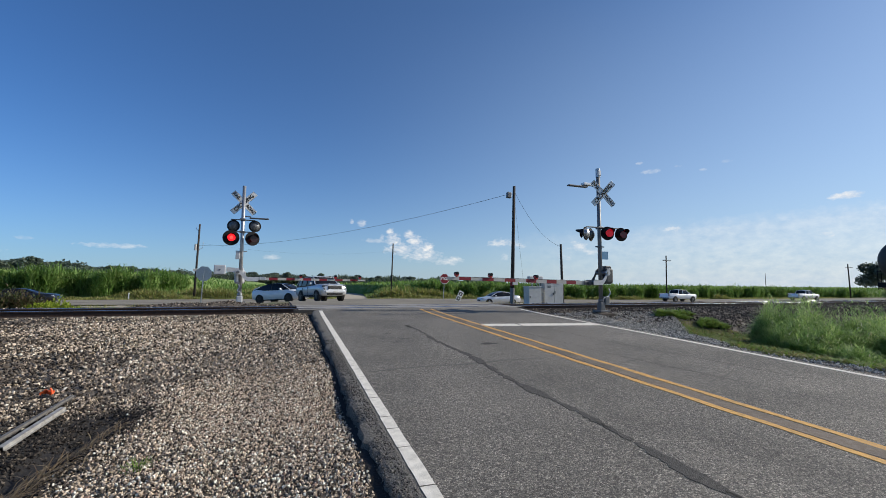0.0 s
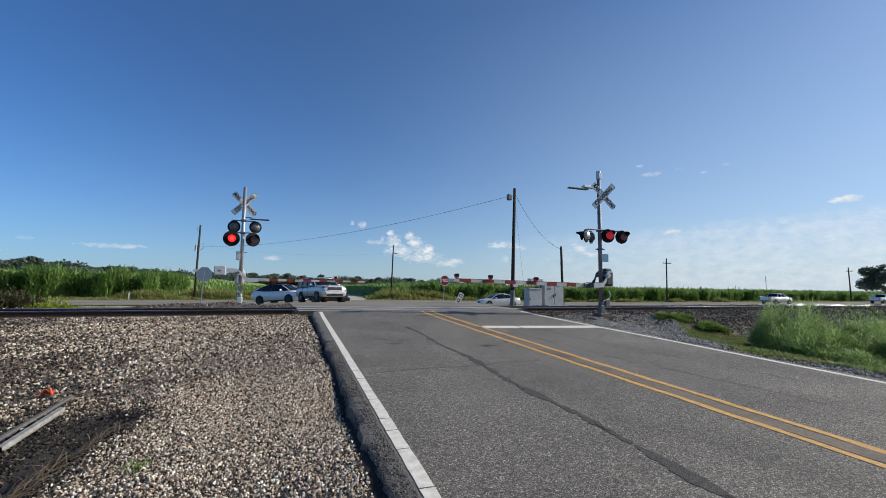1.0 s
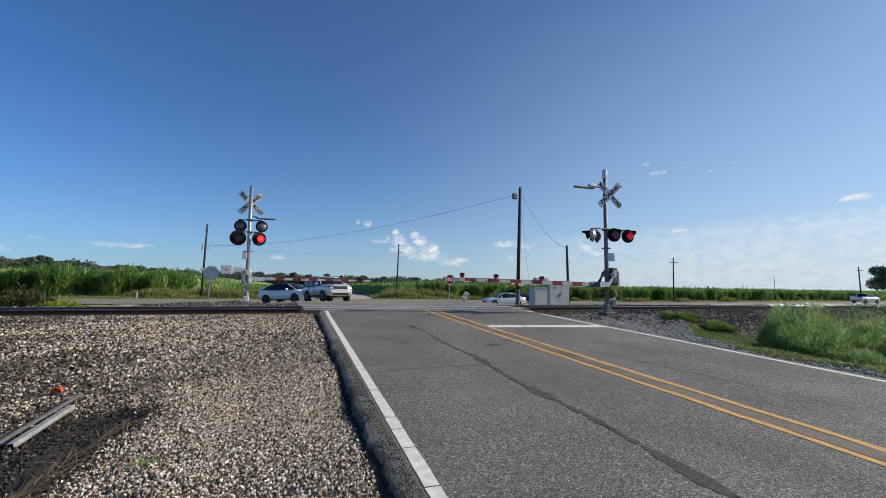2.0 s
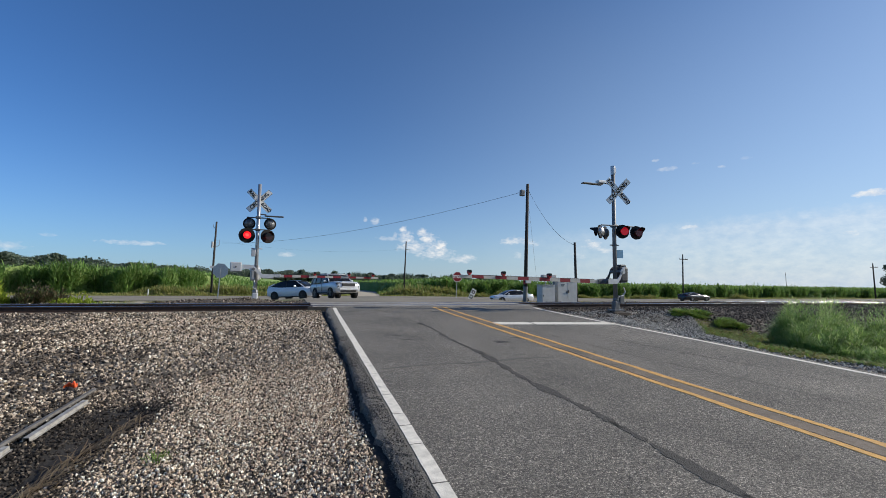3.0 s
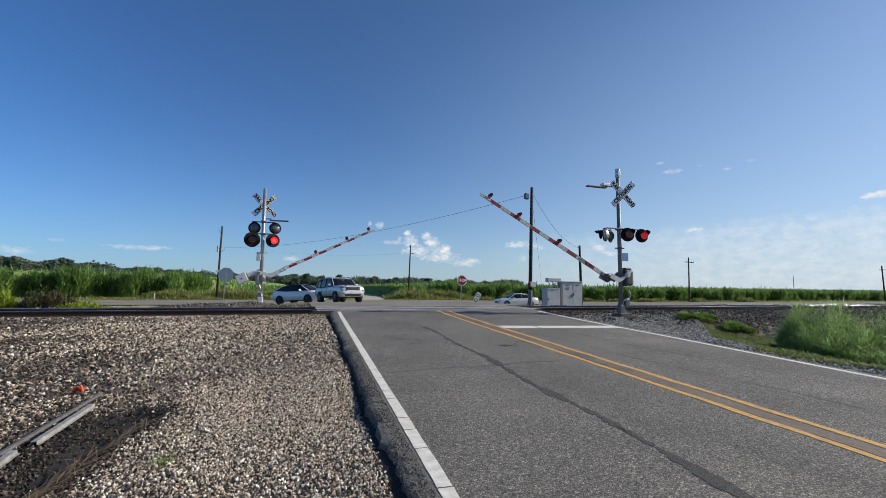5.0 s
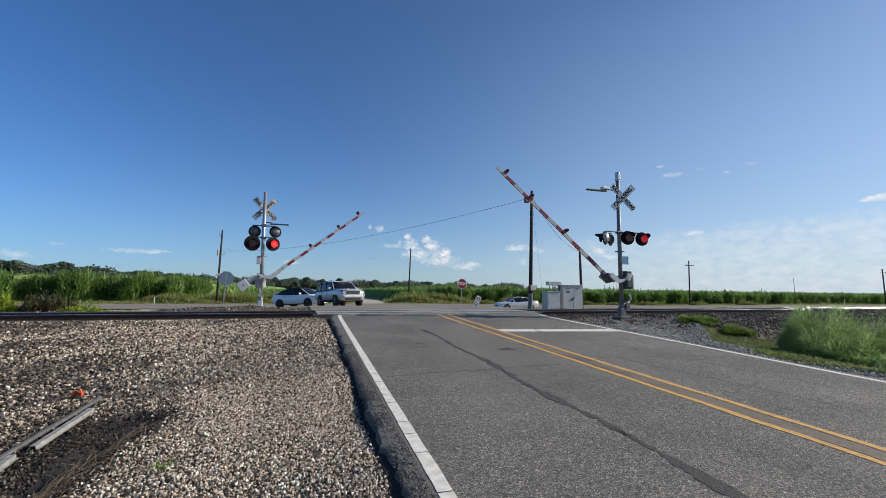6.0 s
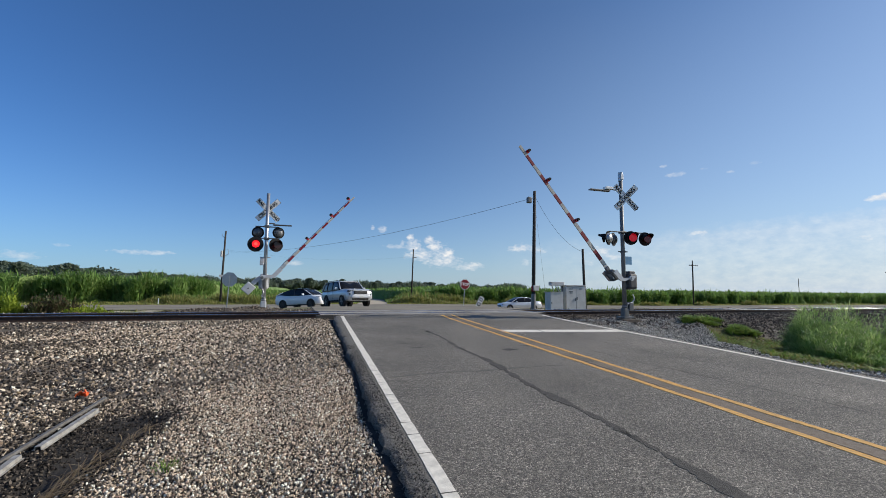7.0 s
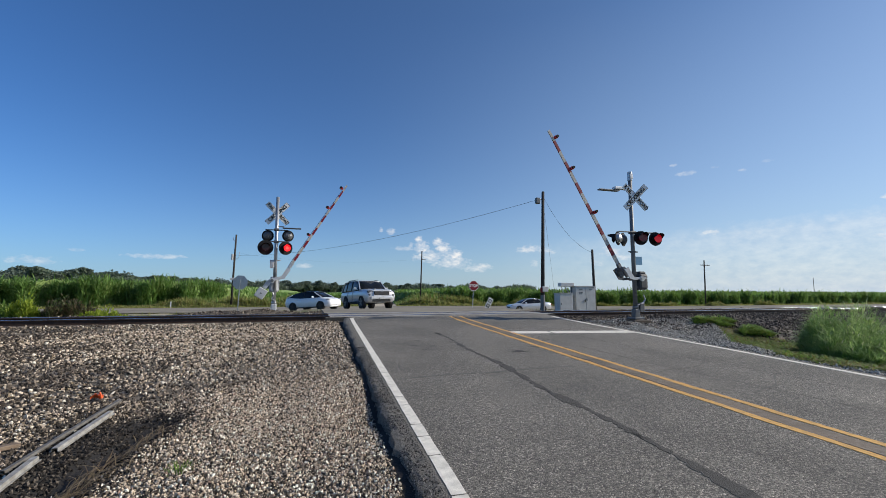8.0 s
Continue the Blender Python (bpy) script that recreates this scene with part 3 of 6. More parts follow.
M_ARM_WHITE = material("white_arm_sheeting", (0.52, 0.50, 0.45), 0.5, 0, (0.38, 0.365, 0.33), 6, 0.8)
M_CAST = material("dark_grey_cast_case", (0.085, 0.088, 0.09), 0.6, 0.2, (0.055, 0.057, 0.06), 9, 0.8, 0.1, 50)
M_DARK_GALV = material("dull_galvanised_pole", (0.20, 0.205, 0.21), 0.55, 0.35, (0.15, 0.155, 0.16), 10, 0.8, 0.05, 80)
LAMPS = []


def disc(r, y0, y1, seg=24):
    return rod(B(), (0, y0, 0), (0, y1, 0), r, r, seg)


def signal_lamp(parent, at, turn, big, flashes, back=None, lit=None, reach=0.34, unlit=None):
    """A flashing lamp that faces local -Y after the turn: target disc, housing, hood, lens. The lens turns over: one face glows, the other is dark."""
    head = part("lamp_target", disc(big, -0.012, 0.012), M_BLACK, parent, "black round lamp target")
    head.matrix_basis = pose(*at, 0, 0, turn)
    part("housing", rod(rod(B(), (0, 0.012, 0), (0, 0.10, 0), big * 0.78, 0.14, 20), (0, 0.10, 0), (0, 0.14, 0), 0.14, 0.05, 20), back or M_STEEL_DARK, head, "grey lamp housing")
    hood = B()
    n = 14
    for k in range(n):
        for r, l in ((0.165, 0), (0.172, 0)):
            a = radians(-20 + 220 * k / (n - 1))
            far = -reach * (0.35 + 0.65 * min(1, 1.6 * max(0, math.sin(a))))
            hood.verts.new((r * math.cos(a), -0.012, r * math.sin(a)))
            hood.verts.new((r * math.cos(a), far, r * math.sin(a)))
    hood.verts.ensure_lookup_table()
    v = hood.verts
    for k in range(n - 1):
        a, b = 4 * k, 4 * k + 4
        for q in ((a, b, b + 1, a + 1), (a + 2, a + 3, b + 3, b + 2), (a + 1, b + 1, b + 3, a + 3)):
            hood.faces.new([v[i] for i in q])
    part("hood", hood, M_BLACK, head, "black visor")
    lens = part("lens", rod(B(), (0, -0.006, 0), (0, 0.006, 0), 0.15, 0.15, 24), (lit or M_LAMP_LIT) if flashes else M_LAMP_DARK, head)
    if flashes:
        me = lens.data
        me.materials.append(unlit or M_LAMP_DARK)
        me.materials.append(lit or M_LAMP_CORE)
        bm = bmesh.new()
        bm.from_mesh(me)
        # front face towards -Y glows, back face is the dark one
        for fc in bm.faces:
            fc.material_index = 0 if fc.normal.y < -0.9 else 1
        front = [fc for fc in bm.faces if fc.normal.y < -0.9]
        ins = bmesh.ops.inset_individual(bm, faces=front, thickness=0.085, depth=0.0)
        for fc in front:
            if fc.is_valid:
                fc.material_index = 2
        bm.to_mesh(me)
        bm.free()
        lens["label"] = "round red signal lens"
        LAMPS.append((lens, flashes))
    lens.location = (0, -0.165, 0)
    return head


def crossbuck(parent, y, z, x=0.0, yaw=0.0):
    """Two crossed blades with their words, read from -Y."""
    for turn, words in ((45, ("CROSSING",)), (-45, ("RAIL", "ROAD"))):
        m = pose(x, y, z, 0, 0, yaw) @ pose(0, 0.0 if turn > 0 else 0.016, 0, 0, -turn, 0)
        b = part("blade", box(B(), (0, 0, 0), (1.22, 0.005, 0.229), bevel=0.002), M_SIGN_WHITE, parent, "white crossbuck blade with black letters")
        b.matrix_basis = m
        rim = B()
        for s in (-1, 1):
            box(rim, (0, -0.0035, s * 0.108), (1.2, 0.002, 0.006))
            box(rim, (s * 0.603, -0.0035, 0), (0.006, 0.002, 0.216))
        part("border", rim, M_BLACK, b)
        if len(words) == 1:
            text("letters", words[0], 0.20, pose(0, -0.004, 0, 90, 0, 0), M_BLACK, b, 0.002, 0.007)
        else:
            text("letters", words[0], 0.175, pose(-0.395, -0.004, 0, 90, 0, 0), M_BLACK, b, 0.002, 0.007)
            text("letters", words[1], 0.175, pose(0.385, -0.004, 0, 90, 0, 0), M_BLACK, b, 0.002, 0.007)


def signal_mast(m, top, label, base_mat, jbox, foot_mat, pole_mat):
    mast = empty("crossing_signal", m, label, "signal mast", "crossing signals")
    part("base", box(box(B(), (0, 0, 0.03), (0.44, 0.44, 0.06), bevel=0.01), (0, 0, 0.20), (0.22, 0.22, 0.32), bevel=0.04), base_mat, mast, "cast pedestal base")
    for a in (-1, 1):
        for b in (-1, 1):
            part("anchor_bolt", rod(B(), (a * 0.18, b * 0.18, 0.05), (a * 0.18, b * 0.18, 0.14), 0.018, seg=6), M_STEEL_DARK, mast)
    part("footing", box(B(), (0, 0, -0.16), (0.7, 0.7, 0.26), bevel=0.02), foot_mat, mast, "footing block")
    pole = rod(B(), (0, 0, 0.3), (0, 0, top), 0.075, 0.068, 20)
    rod(pole, (0, 0, 0.36), (0, 0, 0.46), 0.10, 0.10, 20)
    part("pole", pole, pole_mat, mast, "galvanised pole", True)
    if jbox:
        part("junction_box", rod(box(B(), (-0.13, 0, 2.02), (0.16, 0.18, 0.30), bevel=0.015), (-0.22, 0, 2.2), (0.2, 0, 2.2), 0.02, seg=8), M_SILVER, mast, "grey junction box")
    return mast


def lamp_rig(mast, z, x0, x1, y):
    b = rod(B(), (x0, y, z), (x1, y, z), 0.024, seg=10)
    rod(b, (0, 0, z), (0, y, z), 0.03, seg=8)
    box(b, (0, 0, z), (0.2, 0.2, 0.1), bevel=0.02)
    part("crossarm", b, M_STEEL_DARK, mast, "steel lamp crossarm")


def gate(m, side, length, drop, label, reds, lamps_at, white, weight, rise):
    """Swinging barrier: origin on the pivot; side is the way the arm points along X."""
    g = empty("gate_arm", m, label, "crossing gate", "crossing gates")
    s = side
    # cranked support plates
    for y in (-0.16, 0.16):
        y = y if weight else 1.9 * y
        path = [(-0.42, 0.10), (-0.12, 0.09), (0.10, -0.02), (0.34, -drop - 0.02), (0.78, -drop - 0.02)] if weight else [(-0.08, 0.10), (0.02, 0.02), (0.10, -0.18), (0.24, -drop + 0.02), (0.64, -drop)]
        up = [(a * s, b + 0.085) for a, b in path]
        dn = [(a * s, b - 0.085) for a, b in path]
        part("support_plate", prism(B(), up + dn[::-1], y - 0.014, y + 0.014), M_SILVER if weight or y < 0 else M_STEEL_DARK, g, "cranked aluminium support plate")
    for y in (-0.21, 0.21):
        if weight:
            part("counterweight", box(B(), (-0.66 * s, y, 0.08), (0.42, 0.07, 0.38), bevel=0.03), M_SILVER, g, "bolted counterweight plate")
            part("weight_bolt", rod(B(), (-0.66 * s, y - 0.05, 0.08), (-0.66 * s, y + 0.05, 0.08), 0.035, seg=8), M_STEEL_DARK, g)
        else:
            part("arm_bracket", box(B(), (0.46 * s, y * 0.7, -drop + 0.01), (0.34, 0.05, 0.20), bevel=0.04), M_STEEL_DARK, g, "dark cast bracket")
    part("shaft", rod(B(), (0, -0.32, 0), (0, 0.32, 0), 0.06, seg=16), M_STEEL_DARK, g)
    hub = -0.24 if weight else -0.33
    part("shaft_cap", rod(rod(B(), (0, hub, 0), (0, hub + 0.06, 0), 0.095, seg=18), (0, hub - 0.02, 0), (0, hub, 0), 0.045, seg=12), M_SILVER if weight else M_GALV, g, "round shaft cap")
    part("arm_clamp", box(box(B(), ((0.80 if weight else 0.62) * s, 0, -drop), (0.14, 0.42 if not weight else 0.34, 0.12), bevel=0.02), ((0.95 if weight else 0.74) * s, 0, -drop), (0.22, 0.10, 0.15), bevel=0.02), M_GALV if weight else M_STEEL_DARK, g, "steel arm clamp")
    # striped boards
    x0, n = 0.85 if weight else 0.78, reds * 2 + 1
    seg = (length - x0) / n

    def mid(q):
        return -drop + rise * (q - x0) / (length - x0)

    for k in range(n):
        a, b = x0 + k * seg, x0 + (k + 1) * seg
        h0 = 0.056 if weight else 0.066
        ha, hb = h0 - 0.022 * (a - x0) / (length - x0), h0 - 0.022 * (b - x0) / (length - x0)
        bm = prism(B(), [(a * s, mid(a) - ha), (b * s, mid(b) - hb), (b * s, mid(b) + hb), (a * s, mid(a) + ha)], -0.022, 0.022)
        part("arm_stripe", bm, M_RED if k % 2 else white, g, "red reflective stripe" if k % 2 else "white reflective stripe")
    cable = tube(B(), [(1.0 * s, 0.0, mid(1.0) + 0.075), (lamps_at[-1] * s, 0, mid(lamps_at[-1]) + 0.055)], 0.008)
    part("cable", cable, M_CABLE, g)
    for x in lamps_at:
        z = mid(x)
        l = part("arm_lamp", box(rod(B(), (x * s, -0.055, z + 0.125), (x * s, 0.055, z + 0.125), 0.062, seg=14), (x * s, 0, z + 0.075), (0.06, 0.05, 0.06)), M_ARM_LAMP, g, "small red arm lamp")
        part("lamp_hood", rod(B(), (x * s, -0.10, z + 0.165), (x * s, 0.10, z + 0.165), 0.05, 0.05, 10), M_BLACK, l, "black hood")
    return g


def mechanism(mast, x, y=0.0, mat=None, z=1.15):
    b = box(box(B(), (x, y, z), (0.38, 0.40, 0.60), bevel=0.09), (x, y, z + 0.32), (0.28, 0.30, 0.10), bevel=0.04)
    for k in range(4):
        box(b, (x + 0.2, y - 0.12 + 0.08 * k, z), (0.02, 0.03, 0.46), bevel=0.006)
    box(b, (x / 2, 0, z - 0.2), (abs(x) + 0.1, 0.12, 0.10), bevel=0.01)
    box(b, (x / 2, 0, z + 0.25), (abs(x) + 0.1, 0.12, 0.10), bevel=0.01)
    part("gate_mechanism", b, mat or M_STEEL_DARK, mast, "grey gate motor casing")
    h = tube(B(), [(x, -0.08, 0.86), (x + 0.06, -0.10, 0.7), (x - 0.03, -0.10, 0.58), (0.03, -0.10, 0.5), (0.05, -0.06, 0.3)], 0.024, 8)
    part("conduit", h, M_GALV, mast)


RIGHT_Z = 0.57
LEFT_Z = 0.66
right_mast = signal_mast(pose(11.12, 12.8, RIGHT_Z), 5.10, "galvanised signal mast with crossbuck and black-hooded lamps on gravel", M_STEEL_DARK, False, M_TIE, M_DARK_GALV)
part("cap_unit", box(rod(B(), (0, 0, 5.05), (0, 0, 5.38), 0.085, seg=14), (0.0, -0.085, 5.2), (0.12, 0.03, 0.2), bevel=0.01), M_GALV, right_mast, "grey unit on top of the pole")
crossbuck(right_mast, -0.12, 4.42, 0.12, -9)
lamp_rig(right_mast, 3.12, -0.66, 0.84, -0.1)
signal_lamp(right_mast, (0.18, -0.22, 2.90), -16, 0.255, "A", M_BLACK, M_LAMP_DIM, 0.36, M_LAMP_RED)
signal_lamp(right_mast, (0.90, -0.14, 2.90), -10, 0.255, "B", M_BLACK, M_LAMP_DIM, 0.36, M_LAMP_RED)
signal_lamp(right_mast, (-0.66, -0.04, 2.88), -150, 0.25, "", M_GALV)
signal_lamp(right_mast, (-0.22, 0.22, 2.88), -150, 0.25, "")
part("flood_arm", box(tube(B(), [(0, 0, 4.66), (-0.35, 0, 4.70), (-0.55, 0, 4.70)], 0.025, 8), (-0.95, 0, 4.63), (0.85, 0.16, 0.05), bevel=0.015), M_STEEL_DARK, right_mast, "dark slim light on a short arm")
part("flood_head", box(B(), (-0.58, 0, 4.73), (0.30, 0.2, 0.10), bevel=0.02), M_SIGN_WHITE, right_mast, "white light head")
part("blue_plate", box(B(), (0.30, 0.10, 2.10), (0.34, 0.006, 0.30)), M_BLUE, right_mast, "small blue notice plate")
part("collar", rod(rod(B(), (0, 0, 2.38), (0, 0, 2.44), 0.10, seg=14), (-0.2, 0, 2.41), (0.2, 0, 2.41), 0.02, seg=8), M_STEEL_DARK, right_mast)
mechanism(right_mast, 0.30, 0.05, M_CAST, 1.33)
part("cable_box", box(B(), (0.20, -0.02, 0.42), (0.20, 0.22, 0.30), bevel=0.03), M_STEEL_DARK, right_mast, "dark cable box")
left_mast = signal_mast(pose(-1.53, 19.5, LEFT_Z), 4.95, "silver signal mast with crossbuck and red lamps beyond the track", M_SILVER, True, M_CONCRETE, M_GALV)
crossbuck(left_mast, 0.10, 4.25)
lamp_rig(left_mast, 3.52, -0.46, 0.46, 0.08)
lamp_rig(left_mast, 3.00, -0.48, 0.48, -0.08)
signal_lamp(left_mast, (-0.40, -0.18, 2.73), 10, 0.315, "A")
signal_lamp(left_mast, (0.40, -0.18, 2.72), 24, 0.29, "B")
signal_lamp(left_mast, (-0.36, 0.12, 3.26), 170, 0.25, "")
signal_lamp(left_mast, (0.46, 0.12, 3.28), 200, 0.25, "")
part("flood_arm", box(tube(B(), [(0, 0, 3.66), (0.3, 0, 3.66)], 0.025, 8), (0.62, 0, 3.60), (0.75, 0.16, 0.05), bevel=0.015), M_STEEL_DARK, left_mast, "dark slim light on a short arm")
mechanism(left_mast, -0.06, 0.40, M_SILVER)
RIGHT_PIVOT, LEFT_PIVOT = (11.152, 12.75, 2.0), (-1.62, 19.4, 1.99)
right_gate = gate(Matrix.Translation(RIGHT_PIVOT), -1, 6.17, 0.37, "red and white striped crossing gate arm with three lamps", 6, (2.86, 4.62, 5.84), M_ARM_WHITE, False, 0.11)
left_gate = gate(Matrix.Translation(LEFT_PIVOT), 1, 5.30, 0.26, "red and white striped crossing gate arm beyond the track", 6, (2.46, 3.95, 5.05), M_ARM_WHITE, True, -0.02)

# ---- vehicles ----
M_TYRE = material("tyre_rubber", (0.014, 0.014, 0.015), 0.85, 0, (0.022, 0.022, 0.022), 20, 0.8)
M_RIM = material("alloy_rim", (0.32, 0.33, 0.34), 0.35, 0.9)
M_GREY_RIM = material("dull_grey_rim", (0.16, 0.165, 0.17), 0.45, 0.7)
M_DARK_RIM = material("dark_alloy_rim", (0.05, 0.05, 0.055), 0.4, 0.8)
M_GLASS = material("tinted_car_glass", (0.010, 0.011, 0.013), 0.08, 0.0, spec=0.28)
M_TRIM = material("black_plastic_trim", (0.015, 0.015, 0.016), 0.6)
M_HEADLAMP = material("headlamp_glass", (0.55, 0.57, 0.60), 0.12, 0.3)
M_LAMP_HOUSING = material("dark_headlamp_housing", (0.09, 0.095, 0.10), 0.15, 0.2)
M_TAIL = material("red_tail_lamp", (0.30, 0.01, 0.01), 0.25)
M_PLATE = material("pale_plate", (0.5, 0.5, 0.48), 0.5)


def paint(name, base, metal=0.0, rough=0.3):
    m = material(name, base, rough, metal)
    b = m.node_tree.nodes["Principled BSDF"]
    b.inputs["Coat Weight"].default_value, b.inputs["Coat Roughness"].default_value = 0.6, 0.06
    return m


M_WHITE_CAR = paint("white_car_paint", (0.84, 0.84, 0.84))
M_SILVER_CAR = paint("silver_white_paint", (0.60, 0.605, 0.61), 0.3)
M_GREY_CAR = paint("pale_silver_paint", (0.58, 0.60, 0.63), 0.35)
M_BLACK_CAR = paint("black_car_paint", (0.008, 0.008, 0.010))


def loft(sections):
    """Rings of equal length joined along X; each section: x and a ring of (y, z) from low to top on one side, mirrored."""
    bm = B()
    rings = []
    for x, half in sections:
        ring = [(y, z) for y, z in half] + [(-y, z) for y, z in half[::-1]]
        rings.append([bm.verts.new((x, y, z)) for y, z in ring])
    n = len(rings[0])
    for r0, r1 in zip(rings, rings[1:]):
        for k in range(n):
            bm.faces.new((r0[k], r0[(k + 1) % n], r1[(k + 1) % n], r1[k]))
    bm.faces.new(rings[0])
    bm.faces.new(rings[-1][::-1])
    return bm


def wheel(car, x, y, r, w, rim_mat, spokes=5):
    side = 1 if y > 0 else -1
    t = B()
    rod(t, (0, -w / 2, 0), (0, w / 2, 0), r * 0.97, r * 0.97, 28)
    rod(t, (0, -w * 0.36, 0), (0, w * 0.36, 0), r, r, 28)
    tyre = part("wheel", t, M_TYRE, car, "black tyre")
    tyre.location = (x, y, r)
    rim = B()
    rod(rim, (0, side * w * 0.505, 0), (0, side * w * 0.46, 0), r * 0.30, r * 0.30, 14)
    for k in range(spokes):
        m = pose(0, 0, 0, 0, 360 / spokes * k, 0)
        box(rim, (0, side * w * 0.49, r * 0.36), (r * 0.2, 0.03, r * 0.6), m)
    part("rim", rim, rim_mat, tyre, "spoked alloy rim")
    ring = B()
    rod(ring, (0, side * w * 0.5, 0), (0, side * w * 0.47, 0), r * 0.70, r * 0.70, 24)
    part("rim_recess", ring, M_DARK_RIM, tyre)
    return tyre


def car(name, label, category, L, W, stations, cabin, body_mat, roof_mat, rim_mat, wheel_r, axles, extras, arch_mat=None, spokes=5):
    """stations: (x fraction from nose, half width, sill z, waist z, top z); cabin: (x, half width low, z low, half width high, z high)."""
    ob = empty(name, Matrix.Identity(4), label, category)
    secs = []
    for fx, hw, z0, zm, z1 in stations:
        x = L / 2 - fx * L
        secs.append((x, [(hw * 0.0, z0), (hw * 0.86, z0), (hw * 0.97, z0 + 0.10), (hw, zm), (hw * 0.96, zm + (z1 - zm) * 0.6), (hw * 0.86, z1 - 0.01), (hw * 0.45, z1 + 0.02), (0.0, z1 + 0.028)]))
    body = part("body", loft(secs), body_mat, ob, "", True)
    # glasshouse: lower ring to upper ring
    secs = []
    for fx, w0, z0, w1, z1 in cabin:
        x = L / 2 - fx * L
        secs.append((x, [(0, z0 - 0.05), (w0, z0 - 0.05), (w0, z0), (w0 * 0.35 + w1 * 0.65, z0 + (z1 - z0) * 0.6), (w1, z1 - 0.015), (w1 * 0.5, z1), (0, z1 + 0.005)]))
    part("windows", loft(secs), M_GLASS, ob, "dark tinted windows", True)
    roof = [(L / 2 - fx * L, w1, z1) for fx, w0, z0, w1, z1 in cabin[1:-1]]
    secs = [(x, [(0, z - 0.03), (w + 0.012, z - 0.05), (w + 0.014, z - 0.012), (w * 0.55, z + 0.018), (0, z + 0.024)]) for x, w, z in roof]
    part("roof", loft(secs), roof_mat, ob, "", True)
    # pillars from waist to roof
    for s in (-1, 1):
        a, b = cabin[0], cabin[1]
        part("pillar", rod(B(), (L / 2 - a[0] * L, s * a[1] * 0.99, a[2]), (L / 2 - b[0] * L, s * b[3], b[4] - 0.01), 0.035, 0.03, 8), body_mat, ob)
        a, b = cabin[-1], cabin[-2]
        part("pillar", rod(B(), (L / 2 - a[0] * L, s * a[1] * 0.99, a[2]), (L / 2 - b[0] * L, s * b[3], b[4] - 0.01), 0.06, 0.04, 8), body_mat, ob)
        for fx in extras.get("posts", ()):
            mid = np.interp(fx, [c[0] for c in cabin], [c[1] for c in cabin]), np.interp(fx, [c[0] for c in cabin], [c[3] for c in cabin]), np.interp(fx, [c[0] for c in cabin], [c[2] for c in cabin]), np.interp(fx, [c[0] for c in cabin], [c[4] for c in cabin])
            part("pillar", rod(B(), (L / 2 - fx * L, s * mid[0], mid[2]), (L / 2 - fx * L - 0.05, s * mid[1] * 1.01, mid[3] - 0.02), 0.03, 0.03, 6), extras.get("post_mat", M_TRIM), ob)
        mx = L / 2 - extras["mirror"] * L
        part("mirror", box(box(B(), (mx, s * (W / 2 + 0.10), extras["mirror_z"]), (0.12, 0.2, 0.15), bevel=0.04), (mx, s * (W / 2 - 0.02), extras["mirror_z"] - 0.05), (0.06, 0.16, 0.05)), body_mat, ob, "door mirror")
        for dx in extras.get("handles", ()):
            part("door_handle", box(B(), (L / 2 - dx * L, s * (W / 2 + 0.0), extras["waist"]), (0.2, 0.035, 0.035), bevel=0.01), body_mat, ob)
    wheels = []
    for ax in axles:
        for s in (-1, 1):
            x = L / 2 - ax * L
            part("wheel_arch", rod(B(), (x, s * (W / 2 - 0.16), wheel_r), (x, s * (W / 2 + 0.006), wheel_r), wheel_r * 1.17, wheel_r * 1.17, 28), arch_mat or M_TRIM, ob, "dark wheel arch")
            wheels.append(wheel(ob, x, s * (W / 2 - 0.09), wheel_r, 0.24, rim_mat, spokes))
    for nm, kind, c, size, mat, lab in extras.get("blocks", ()):
        for s in ((-1, 1) if kind == "pair" else (1,)):
            part(nm, box(B(), (c[0], s * c[1], c[2]), size, bevel=min(size) * 0.35), mat, ob, lab)
    return ob, wheels, wheel_r


